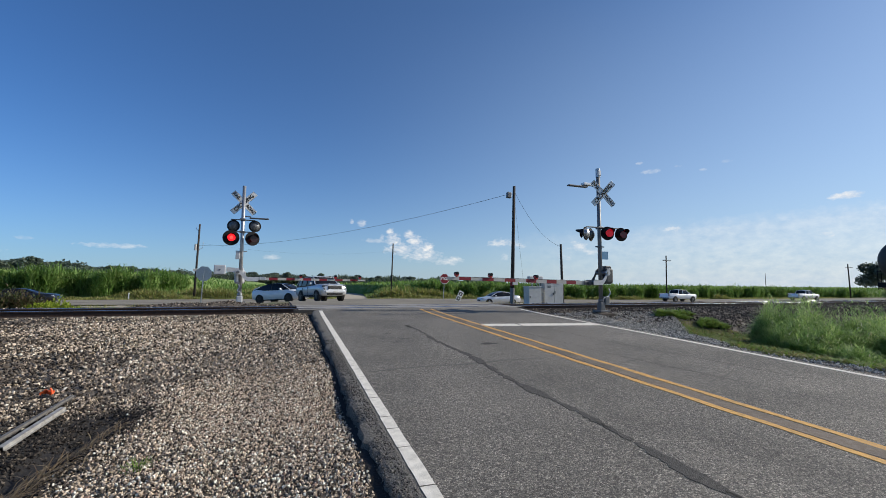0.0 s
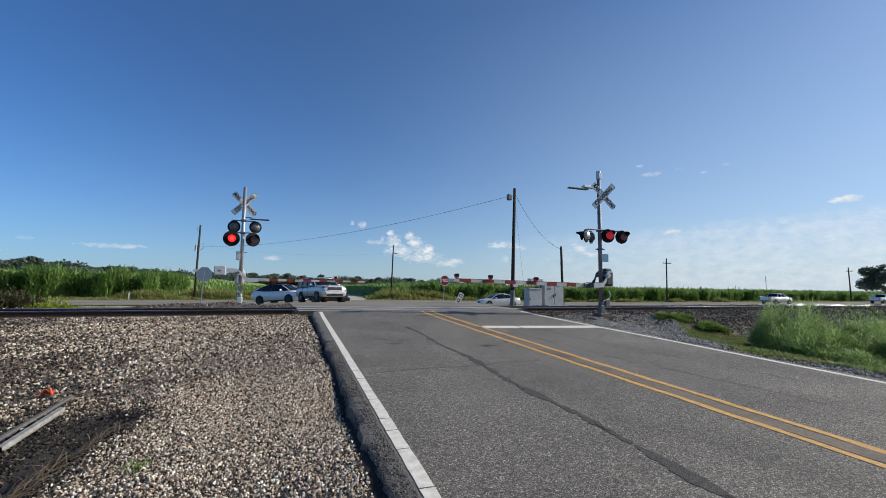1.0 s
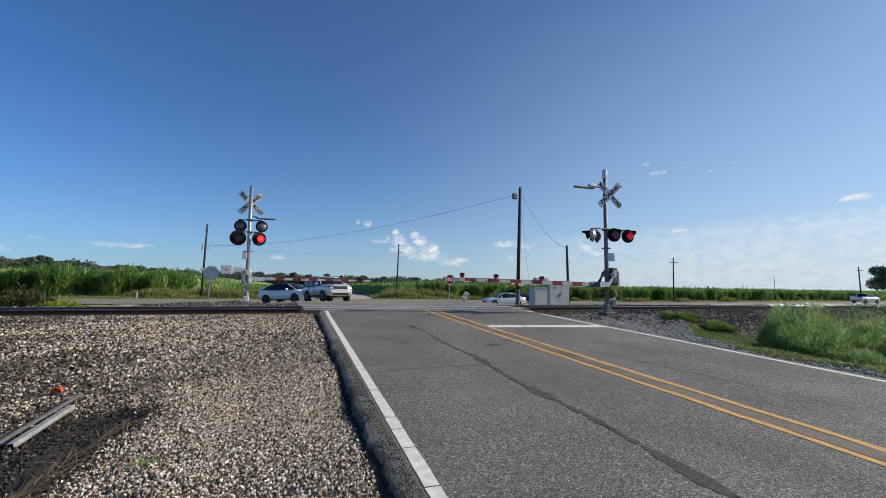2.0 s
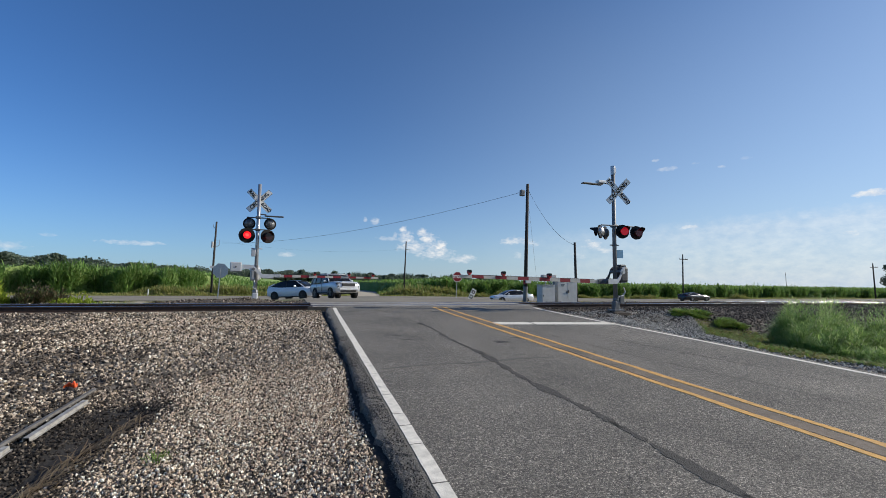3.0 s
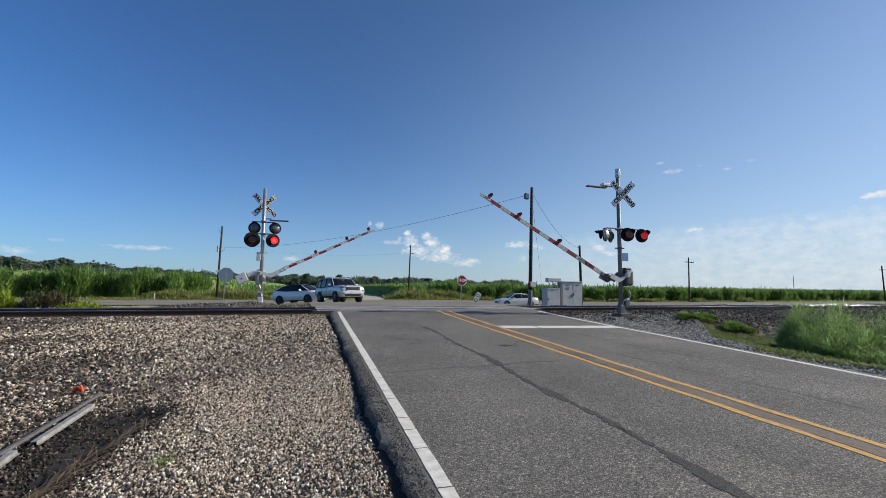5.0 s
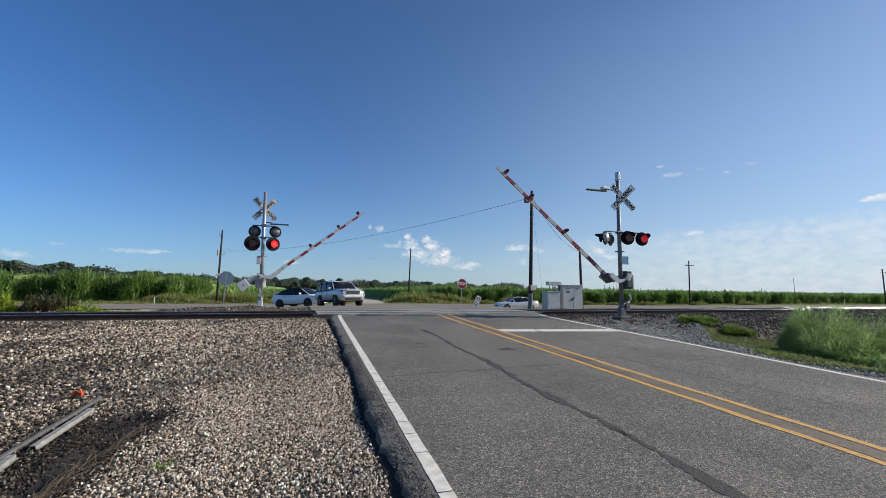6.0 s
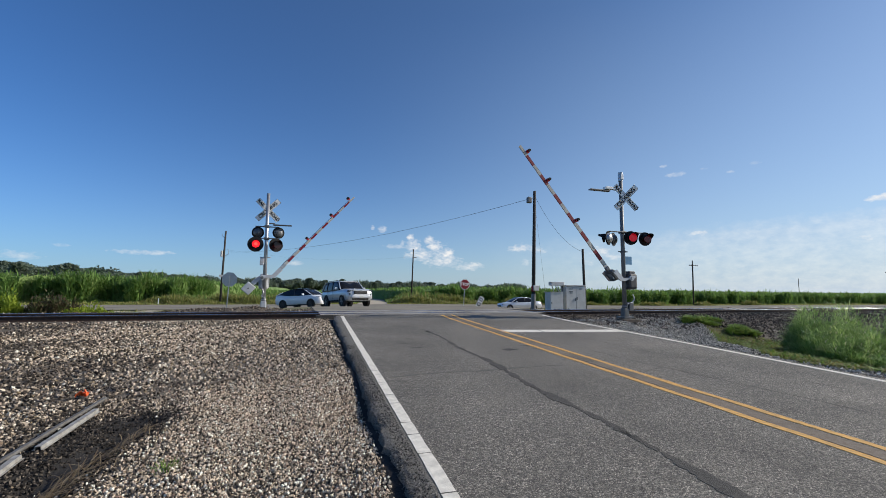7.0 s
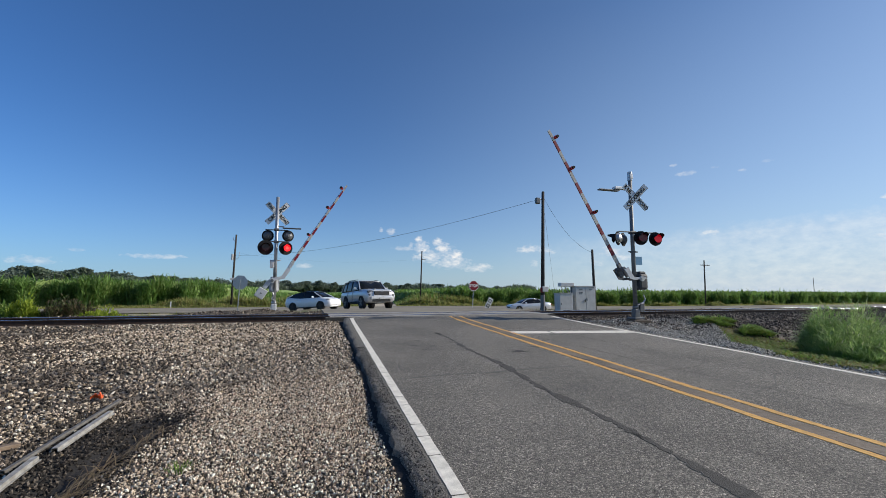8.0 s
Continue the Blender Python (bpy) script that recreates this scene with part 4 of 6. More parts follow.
SUV, SUV_WHEELS, SUV_R = car(
    "suv", "silver-white off-road estate car with roof rails, waiting to cross", "car", 4.82, 1.90,
    [(0.0, 0.84, 0.44, 0.72, 0.98), (0.015, 0.91, 0.40, 0.75, 1.06), (0.06, 0.95, 0.36, 0.80, 1.13), (0.15, 0.965, 0.34, 0.84, 1.17), (0.28, 0.96, 0.34, 0.85, 1.20), (0.60, 0.95, 0.34, 0.85, 1.15), (0.92, 0.95, 0.36, 0.85, 1.15), (0.985, 0.91, 0.48, 0.85, 1.10), (1.0, 0.84, 0.55, 0.85, 1.02)],
    [(0.27, 0.88, 1.17, 0.84, 1.20), (0.39, 0.89, 1.16, 0.74, 1.73), (0.46, 0.89, 1.15, 0.75, 1.78), (0.62, 0.89, 1.15, 0.76, 1.80), (0.88, 0.88, 1.15, 0.75, 1.76), (0.985, 0.85, 1.13, 0.80, 1.18)],
    M_SILVER_CAR, M_SILVER_CAR, M_GREY_RIM, 0.39, (0.185, 0.765),
    dict(mirror=0.34, mirror_z=1.24, posts=(0.57, 0.77), handles=(0.5, 0.7), waist=1.05, blocks=(
        ("grille", "one", (2.44, 0, 0.90), (0.10, 0.98, 0.22), M_TRIM, "black grille slot"),
        ("grille_surround", "one", (2.425, 0, 1.045), (0.09, 1.16, 0.06), M_SILVER_CAR, "silver bar over the grille"),
        ("grille_bar", "one", (2.44, 0, 0.765), (0.09, 1.06, 0.07), M_SILVER_CAR, "bright bar under the grille"),
        ("bumper", "one", (2.41, 0, 0.63), (0.17, 1.44, 0.20), M_SILVER_CAR, "silver front bumper"),
        ("skid_plate", "one", (2.37, 0, 0.47), (0.14, 1.20, 0.13), M_TRIM, "black lower bumper"),
        ("headlamp", "pair", (2.295, 0.71, 0.99), (0.22, 0.34, 0.16), M_LAMP_HOUSING, "dark angular headlamp"),
        ("headlamp_lens", "pair", (2.395, 0.66, 1.0), (0.05, 0.09, 0.06), M_HEADLAMP, "clear projector lens"),
        ("fog_lamp_recess", "pair", (2.325, 0.765, 0.76), (0.19, 0.17, 0.27), M_TRIM, "black fog lamp recess"),
        ("fog_lamp", "pair", (2.41, 0.765, 0.71), (0.05, 0.09, 0.09), M_HEADLAMP, "round fog lamp"),
        ("badge", "one", (2.475, 0, 1.02), (0.03, 0.16, 0.07), M_RIM, "plain metal badge"),
        ("bonnet_ridge", "pair", (1.75, 0.36, 1.165), (1.1, 0.10, 0.03), M_SILVER_CAR, ""),
        ("wiper", "pair", (1.06, 0.36, 1.22), (0.04, 0.55, 0.03), M_TRIM, "black wiper"),
        ("door_seam", "pair", (-0.02, 0.951, 0.80), (0.012, 0.016, 0.62), M_TRIM, "door seam"),
        ("rear_door_seam", "pair", (-0.95, 0.951, 0.82), (0.012, 0.016, 0.56), M_TRIM, "door seam"),
        ("roof_rail", "pair", (-0.55, 0.70, 1.825), (1.7, 0.04, 0.035), M_TRIM, "black roof rail"),
        ("side_step", "pair", (-0.1, 0.93, 0.42), (2.0, 0.12, 0.06), M_TRIM, "black side step"),
        ("plate", "one", (2.505, 0, 0.62), (0.012, 0.3, 0.13), M_PLATE, "plain pale number plate"),
        ("undertray", "one", (0, 0, 0.38), (3.8, 1.4, 0.16), M_TRIM, ""))))

HATCH, HATCH_WHEELS, HATCH_R = car(
    "electric_car", "white electric saloon with a dark glass roof, waiting", "car", 4.72, 1.86,
    [(0.0, 0.66, 0.32, 0.52, 0.70), (0.02, 0.80, 0.26, 0.55, 0.80), (0.08, 0.89, 0.22, 0.60, 0.92), (0.20, 0.925, 0.22, 0.66, 1.02), (0.36, 0.93, 0.22, 0.66, 1.04), (0.70, 0.93, 0.22, 0.68, 1.07), (0.90, 0.90, 0.26, 0.70, 1.12), (0.98, 0.84, 0.34, 0.70, 1.08), (1.0, 0.76, 0.42, 0.70, 0.98)],
    [(0.18, 0.78, 1.01, 0.66, 1.03), (0.36, 0.83, 1.04, 0.62, 1.48), (0.45, 0.83, 1.05, 0.62, 1.57), (0.56, 0.83, 1.06, 0.62, 1.60), (0.72, 0.82, 1.07, 0.60, 1.52), (0.86, 0.78, 1.09, 0.60, 1.34), (0.97, 0.72, 1.10, 0.62, 1.14)],
    M_WHITE_CAR, M_GLASS, M_DARK_RIM, 0.335, (0.19, 0.80),
    dict(mirror=0.335, mirror_z=1.09, posts=(0.56,), handles=(0.52, 0.70), waist=0.88, blocks=(
        ("headlamp", "pair", (2.10, 0.72, 0.84), (0.34, 0.22, 0.07), M_HEADLAMP, "slim clear headlamp"),
        ("lower_intake", "one", (2.31, 0, 0.36), (0.1, 1.0, 0.10), M_TRIM, "black lower intake"),
        ("badge", "one", (2.345, 0, 0.60), (0.03, 0.07, 0.07), M_RIM, "plain metal badge"),
        ("sill_trim", "pair", (0, 0.90, 0.24), (2.2, 0.06, 0.09), M_TRIM, "black sill"))))

SALOON, SALOON_WHEELS, SALOON_R = car(
    "saloon_car", "pale silver saloon car stopped beside the highway", "car", 4.62, 1.80,
    [(0.0, 0.66, 0.36, 0.50, 0.66), (0.02, 0.80, 0.28, 0.52, 0.74), (0.08, 0.87, 0.22, 0.56, 0.80), (0.26, 0.895, 0.20, 0.62, 0.93), (0.55, 0.90, 0.20, 0.64, 0.96), (0.84, 0.89, 0.22, 0.68, 1.00), (0.97, 0.84, 0.30, 0.70, 1.00), (1.0, 0.76, 0.40, 0.70, 0.92)],
    [(0.24, 0.78, 0.92, 0.68, 0.94), (0.41, 0.80, 0.95, 0.58, 1.36), (0.54, 0.80, 0.96, 0.58, 1.43), (0.68, 0.79, 0.97, 0.57, 1.39), (0.86, 0.74, 1.00, 0.64, 1.02)],
    M_GREY_CAR, M_GREY_CAR, M_RIM, 0.32, (0.185, 0.78),
    dict(mirror=0.34, mirror_z=1.0, posts=(0.56,), handles=(0.5, 0.68), waist=0.84, blocks=(
        ("headlamp", "pair", (2.12, 0.66, 0.70), (0.3, 0.26, 0.12), M_HEADLAMP, "clear headlamp"),
        ("grille", "one", (2.29, 0, 0.50), (0.06, 0.8, 0.16), M_TRIM, "black grille"),
        ("tail_lamp", "pair", (-2.27, 0.66, 0.84), (0.1, 0.3, 0.14), M_TAIL, "red tail lamp"))))

COUPE, COUPE_WHEELS, COUPE_R = car(
    "dark_coupe", "black two-door coupe driving along the highway", "car", 4.80, 1.90,
    [(0.0, 0.74, 0.30, 0.50, 0.66), (0.02, 0.86, 0.22, 0.54, 0.76), (0.10, 0.93, 0.18, 0.60, 0.86), (0.30, 0.945, 0.18, 0.66, 0.94), (0.60, 0.95, 0.18, 0.68, 0.96), (0.80, 0.95, 0.20, 0.70, 1.00), (0.97, 0.90, 0.28, 0.72, 1.02), (1.0, 0.80, 0.38, 0.72, 0.96)],
    [(0.32, 0.80, 0.94, 0.66, 0.96), (0.48, 0.82, 0.95, 0.58, 1.28), (0.58, 0.82, 0.96, 0.58, 1.34), (0.70, 0.81, 0.97, 0.58, 1.28), (0.90, 0.74, 1.0, 0.62, 1.02)],
    M_BLACK_CAR, M_BLACK_CAR, M_RIM, 0.345, (0.19, 0.79),
    dict(mirror=0.40, mirror_z=1.0, handles=(0.62,), waist=0.86, blocks=(
        ("headlamp", "pair", (2.22, 0.72, 0.70), (0.2, 0.26, 0.10), M_HEADLAMP, "clear headlamp"),
        ("spoiler", "one", (-2.28, 0, 1.10), (0.2, 1.6, 0.04), M_BLACK_CAR, "rear spoiler"),
        ("tail_lamp", "pair", (-2.36, 0.62, 0.84), (0.08, 0.4, 0.12), M_TAIL, "red tail lamp"))))


def pickup(label):
    ob, wheels, r = car(
        "pickup_truck", label, "pickup", 5.85, 2.00,
        [(0.0, 0.84, 0.55, 0.80, 1.05), (0.02, 0.94, 0.46, 0.85, 1.14), (0.10, 0.99, 0.44, 0.90, 1.18), (0.28, 1.0, 0.44, 0.95, 1.24), (0.64, 1.0, 0.44, 0.95, 1.22), (0.655, 1.0, 0.46, 0.95, 1.22), (0.98, 0.99, 0.50, 0.95, 1.22), (1.0, 0.95, 0.58, 0.95, 1.18)],
        [(0.25, 0.88, 1.20, 0.80, 1.22), (0.36, 0.90, 1.22, 0.74, 1.82), (0.50, 0.90, 1.22, 0.74, 1.87), (0.62, 0.90, 1.22, 0.74, 1.83), (0.655, 0.88, 1.22, 0.76, 1.30)],
        M_WHITE_CAR, M_WHITE_CAR, M_RIM, 0.40, (0.165, 0.79),
        dict(mirror=0.31, mirror_z=1.32, posts=(0.49,), post_mat=M_WHITE_CAR, handles=(0.44, 0.58), waist=1.10, blocks=(
            ("headlamp", "pair", (2.84, 0.80, 1.0), (0.14, 0.30, 0.2), M_HEADLAMP, "clear headlamp"),
            ("grille", "one", (2.91, 0, 0.92), (0.06, 1.1, 0.3), M_TRIM, "black grille"),
            ("bed_floor", "one", (-1.94, 0, 1.235), (1.75, 1.6, 0.05), M_TRIM, "dark open load bed"),
            ("tail_lamp", "pair", (-2.9, 0.88, 1.02), (0.08, 0.14, 0.34), M_TAIL, "red tail lamp"),
            ("rear_bumper", "one", (-2.95, 0, 0.60), (0.16, 1.8, 0.18), M_RIM, "chrome rear bumper"),
            ("bed_rail", "pair", (-1.94, 0.93, 1.27), (1.8, 0.1, 0.07), M_WHITE_CAR, ""))))
    return ob, wheels, r


PICKUP_A, PICKUP_A_WHEELS, PICKUP_R = pickup("white crew-cab pickup driving along the highway")
PICKUP_B, PICKUP_B_WHEELS, PICKUP_R = pickup("white crew-cab pickup far ahead on the highway")


def tank_car():
    ob = empty("tank_wagon", Matrix.Identity(4), "black railway tank wagon rolling away on the track", "railway wagon")
    m = material("sooty_black_tank", (0.022, 0.022, 0.024), 0.5, 0, (0.04, 0.038, 0.036), 2, 0.8)
    t = B()
    n = 9
    prof = [(-8.2 - 0.6 * math.sin(radians(90 * k / n)), 1.5 * math.cos(radians(90 * k / n))) for k in range(n, -1, -1)]
    prof += [(-a, r) for a, r in prof[::-1]]
    seg = 32
    rings = []
    for x, r in prof:
        rings.append([t.verts.new((x, max(r, 0.02) * math.cos(2 * math.pi * k / seg), 2.75 + max(r, 0.02) * math.sin(2 * math.pi * k / seg))) for k in range(seg)])
    for r0, r1 in zip(rings, rings[1:]):
        for k in range(seg):
            t.faces.new((r0[k], r0[(k + 1) % seg], r1[(k + 1) % seg], r1[k]))
    t.faces.new(rings[0])
    t.faces.new(rings[-1][::-1])
    part("tank", t, m, ob, "rounded black tank", True)
    part("dome", rod(B(), (0, 0, 4.2), (0, 0, 4.6), 0.5, 0.45, 20), m, ob)
    for s in (-1, 1):
        part("end_sill", box(box(B(), (s * 8.6, 0, 1.05), (0.5, 2.6, 0.35), bevel=0.03), (s * 8.0, 0, 1.25), (1.4, 1.2, 0.5), bevel=0.03), M_BLACK, ob, "steel end sill")
        part("coupler", box(B(), (s * 9.15, 0, 0.88), (0.9, 0.25, 0.28), bevel=0.05), M_RAIL_SIDE, ob, "rusty coupler")
        lad = B()
        for y in (-1.32, 1.32):
            for x in (8.3, 8.75):
                rod(lad, (s * x, y, 0.7), (s * x, y, 2.4), 0.02, seg=6)
            for z in (0.8, 1.2, 1.6, 2.0, 2.4):
                rod(lad, (s * 8.3, y, z), (s * 8.75, y, z), 0.018, seg=6)
        part("ladder", lad, M_BLACK, ob, "steel ladder")
        bog = B()
        for y in (-1.0, 1.0):
            box(bog, (s * 6.6, y, 0.55), (2.3, 0.18, 0.35), bevel=0.05)
        part("bogie", bog, M_BLACK, ob, "cast bogie frame")
        for x in (5.75, 7.45):
            for y in (-0.755, 0.755):
                part("wheel", rod(B(), (s * x, y - 0.07, 0.46), (s * x, y + 0.07, 0.46), 0.46, 0.46, 28), M_RAIL_SIDE, ob, "steel wheel")
    return ob


TANK = tank_car()

# ---- poles, wires, signs, cases ----


def utility_pole(x, y, z, h, r, label, arm=0.0, lean=(0, 0), fittings=()):
    ob = empty("utility_pole", pose(x, y, z, lean[0], lean[1], 0), label, "utility pole", "utility poles")
    part("pole", rod(B(), (0, 0, -0.3), (0, 0, h), r, r * 0.72, 12), M_WOOD_POLE, ob, "", True)
    if arm:
        part("crossarm", box(B(), (0, -r - 0.03, h - 1.0), (arm, 0.09, 0.12), bevel=0.01), M_WOOD_POLE, ob, "wooden crossarm")
        for q in (-0.46, -0.25, 0.25, 0.46):
            part("insulator", rod(B(), (q * arm, -r - 0.03, h - 0.94), (q * arm, -r - 0.03, h - 0.76), 0.04, 0.03, 8), M_GALV, ob)
    for nm, bm, mat, lab in fittings:
        part(nm, bm, mat, ob, lab)
    return ob


utility_pole(15.26, 26.5, 0.0, 8.65, 0.14, "tall dark wooden pole beside the track, with a lamp", lean=(0, 1.6), fittings=(
    ("lamp_head", box(rod(B(), (-0.1, 0, 8.05), (-0.5, 0, 8.2), 0.02, seg=6), (-0.42, 0, 7.95), (0.34, 0.26, 0.42), pose(0, 0, 0, 0, 0, 0), 0.05), M_STEEL_DARK, "dark flood lamp"),
    ("meter_box", box(B(), (0.1, -0.16, 1.75), (0.42, 0.14, 0.36), bevel=0.02), M_CASE, "grey meter box"),
    ("notice", box(B(), (-0.12, -0.15, 1.68), (0.3, 0.02, 0.34)), M_RED, "small red notice"),
    ("band", rod(B(), (0, 0, 0.2), (0, 0, 1.35), 0.155, 0.152, 12), M_DARK_GALV, "dull metal sleeve")))
utility_pole(19.45, 26.4, 0.0, 4.62, 0.11, "short dark wooden pole behind the signal case", lean=(0, -1.2))
utility_pole(-10.4, 64.0, -0.6, 10.0, 0.15, "leaning wooden pole with fittings at the field edge", lean=(0, 1.3), fittings=(
    ("transformer", rod(B(), (-0.28, 0, 6.5), (-0.28, 0, 7.3), 0.16, seg=12), M_CASE, "small grey transformer"),
    ("bracket", tube(B(), [(0, 0, 6.5), (0.55, 0, 6.9), (0.55, 0, 7.6)], 0.03, 6), M_GALV, ""),
    ("side_arm", tube(B(), [(0, 0, 9.0), (-0.35, 0, 9.3), (-0.35, 0, 9.6)], 0.03, 6), M_GALV, ""),
    ("cross_block", box(B(), (0, 0, 3.9), (0.7, 0.3, 0.35), bevel=0.04), M_CASE, "grey box")))
utility_pole(16.1, 65.0, -0.6, 8.6, 0.13, "bare wooden pole at the edge of the cane", lean=(0, 1.6), fittings=(
    ("bracket", tube(B(), [(0, 0, 7.3), (0.6, 0, 7.3)], 0.04, 6), M_WOOD_POLE, ""),))
utility_pole(72.4, 64.5, -0.9, 8.7, 0.15, "wooden pole with a crossarm beyond the highway", 2.2, lean=(0, 1.5))
utility_pole(135.0, 65.0, -0.9, 8.6, 0.17, "wooden pole with a crossarm leaning by the field", 2.9, lean=(0, -2.2))
utility_pole(222.0, 140.0, -0.9, 9.5, 0.14, "far wooden pole in the fields", 0, (0, 0))
utility_pole(365.0, 140.0, -0.9, 11.0, 0.16, "far wooden pole beyond the fields", 0, (0, 0))
utility_pole(420.0, 190.0, -0.9, 11.0, 0.18, "far thin pole beyond the fields", 0, (0, 0))


def wire(name, a, b, sag, r, label):
    pts = []
    for k in range(29):
        q = k / 28
        p = Vector(a).lerp(Vector(b), q)
        p.z -= sag * 4 * q * (1 - q)
        pts.append(p)
    ob = part(name, tube(B(), pts, r, 5), M_CABLE)
    tagged(ob, label, "wire", "wires")


wire("overhead_wire", (15.1, 26.5, 8.05), (-10.3, 64.0, 6.55), 1.1, 0.012, "long sagging overhead wire between two poles")
wire("overhead_wire", (15.56, 26.5, 8.2), (19.36, 26.4, 4.42), 0.7, 0.010, "drooping wire down to the short pole")
wire("guy_wire", (15.55, 26.5, 7.4), (17.3, 28.0, 0.2), 0.0, 0.006, "thin taut guy wire beside the pole")
wire("overhead_wire", (-10.1, 64.0, 6.9), (16.2, 65.0, 6.8), 0.9, 0.004, "faint overhead wire beyond the highway")


def octagon(r):
    return [(r * math.cos(radians(22.5 + 45 * k)), r * math.sin(radians(22.5 + 45 * k))) for k in range(8)]


def stop_sign(m, label, lean):
    ob = empty("stop_sign", m @ pose(0, 0, 0, 0, lean, 0), label, "road sign", "stop signs")
    part("post", box(box(B(), (0, 0.03, 1.05), (0.06, 0.012, 2.3)), (0, 0.045, 1.05), (0.02, 0.03, 2.3)), M_GALV, ob, "steel post")
    plate = part("plate", prism(B(), octagon(0.43), 0.0, 0.006), M_GALV, ob, "octagonal plate with a grey back")
    plate.location = (0, 0, 2.02)
    edge = part("white_border", prism(B(), octagon(0.425), -0.003, -0.0005), M_SIGN_WHITE, plate, "white border")
    part("red_face", prism(B(), octagon(0.395), -0.0065, -0.0035), M_RED, plate, "red face")
    text("letters", "STOP", 0.30, pose(0, -0.009, 0, 90, 0, 0), M_SIGN_WHITE, plate, 0.002, 0.008)
    return ob


stop_sign(pose(12.12, 31.8, 0.02), "red octagonal stop sign on a steel post", 3.0)
stop_sign(pose(-4.05, 27.0, 0.05, 0, 0, 172), "stop sign seen from its grey back, beyond the track", -2.5)


def tilted_sign():
    ob = empty("tilted_sign", pose(10.30, 25.0, 0.22, 0, 28, 0), "leaning white sign with two black panels on a short post", "road sign")
    part("post", box(B(), (0, 0.02, 0.35), (0.05, 0.03, 1.1)), M_GALV, ob)
    part("plate", box(B(), (0, -0.004, 0.70), (0.32, 0.008, 0.68), bevel=0.003), M_SIGN_WHITE, ob, "white plate")
    for z in (0.54, 0.86):
        ring = B()
        for q in (-1, 1):
            box(ring, (q * 0.085, -0.011, z), (0.06, 0.006, 0.23))
            box(ring, (0, -0.011, z + q * 0.085), (0.11, 0.006, 0.06))
        part("dark_mark", ring, M_BLACK, ob, "black square ring")


tilted_sign()


def signal_cases():
    ob = empty("signal_case", pose(17.66, 25.3, 0.02, 0, 0, -4), "pale grey two-door signal equipment case beside the track", "equipment case")
    part("body", box(B(), (0, 0, 1.02), (1.44, 0.75, 1.72), bevel=0.015), M_CASE, ob)
    part("roof", box(B(), (0, 0, 1.91), (1.54, 0.9, 0.06), bevel=0.01), M_CASE, ob, "flat metal roof")
    for s in (-1, 1):
        d = part("door", box(B(), (s * 0.37, -0.39, 1.02), (0.70, 0.04, 1.62), bevel=0.008), M_CASE, ob, "grey steel door")
        part("handle", box(B(), (s * 0.07, -0.425, 1.0 + 0.05 * s), (0.05, 0.03, 0.18), bevel=0.01), M_BLACK, d, "black handle")
        part("vent", box(B(), (s * 0.37, -0.415, 1.68), (0.26, 0.012, 0.05)), M_STEEL_DARK, d)
    for k, w in enumerate((0.30, 0.24)):
        part("notice_line", box(B(), (-0.38, -0.416, 1.50 - 0.09 * k), (w, 0.006, 0.05)), M_STEEL_DARK, ob, "unreadable dark notice line")
    part("plinth", box(B(), (0, 0, 0.06), (1.6, 0.85, 0.24), bevel=0.01), M_CONCRETE, ob, "concrete plinth")
    bat = empty("battery_box", pose(16.10, 25.2, 0.02, 0, 0, -4), "low pale grey battery box beside the signal case", "equipment case")
    part("body", box(B(), (0, 0, 0.78), (0.92, 0.8, 1.3), bevel=0.015), M_CASE, bat)
    part("lid", box(B(), (0, 0, 1.45), (0.98, 0.86, 0.05), bevel=0.01), M_CASE, bat)
    part("latch", box(B(), (-0.38, -0.41, 0.75), (0.05, 0.03, 0.12)), M_STEEL_DARK, bat)
    part("plinth", box(B(), (0, 0, 0.06), (1.2, 0.9, 0.2), bevel=0.01), M_CONCRETE, bat, "concrete plinth")
    hood = empty("solar_bracket", pose(16.75, 25.3, 0.02, 0, 0, -4), "grey box on struts above the battery box", "bracket")
    part("box", box(B(), (-0.35, 0, 2.02), (1.0, 0.4, 0.26), bevel=0.03), M_CASE, hood)
    part("leg", rod(B(), (0.06, 0, -0.1), (0.06, 0, 1.95), 0.05, seg=10), M_STEEL_DARK, hood, "dark steel leg")
    part("strut", rod(B(), (0.03, 0, 1.25), (-0.45, 0, 1.9), 0.035, seg=8), M_GALV, hood, "steel strut")
    part("strut", rod(B(), (-0.55, 0, 1.45), (-0.7, 0, 1.9), 0.03, seg=8), M_GALV, hood, "steel strut")


signal_cases()


def delineator(x, y):
    ob = empty("marker_post", pose(x, y, float(hwy_z(x)) - 0.15), "small white roadside marker post in the grass", "marker post")
    part("post", box(B(), (0, 0, 0.45), (0.11, 0.03, 0.9), bevel=0.01), M_SIGN_WHITE, ob)


delineator(-16.6, 60.6)

# ---- leaves and stones ----


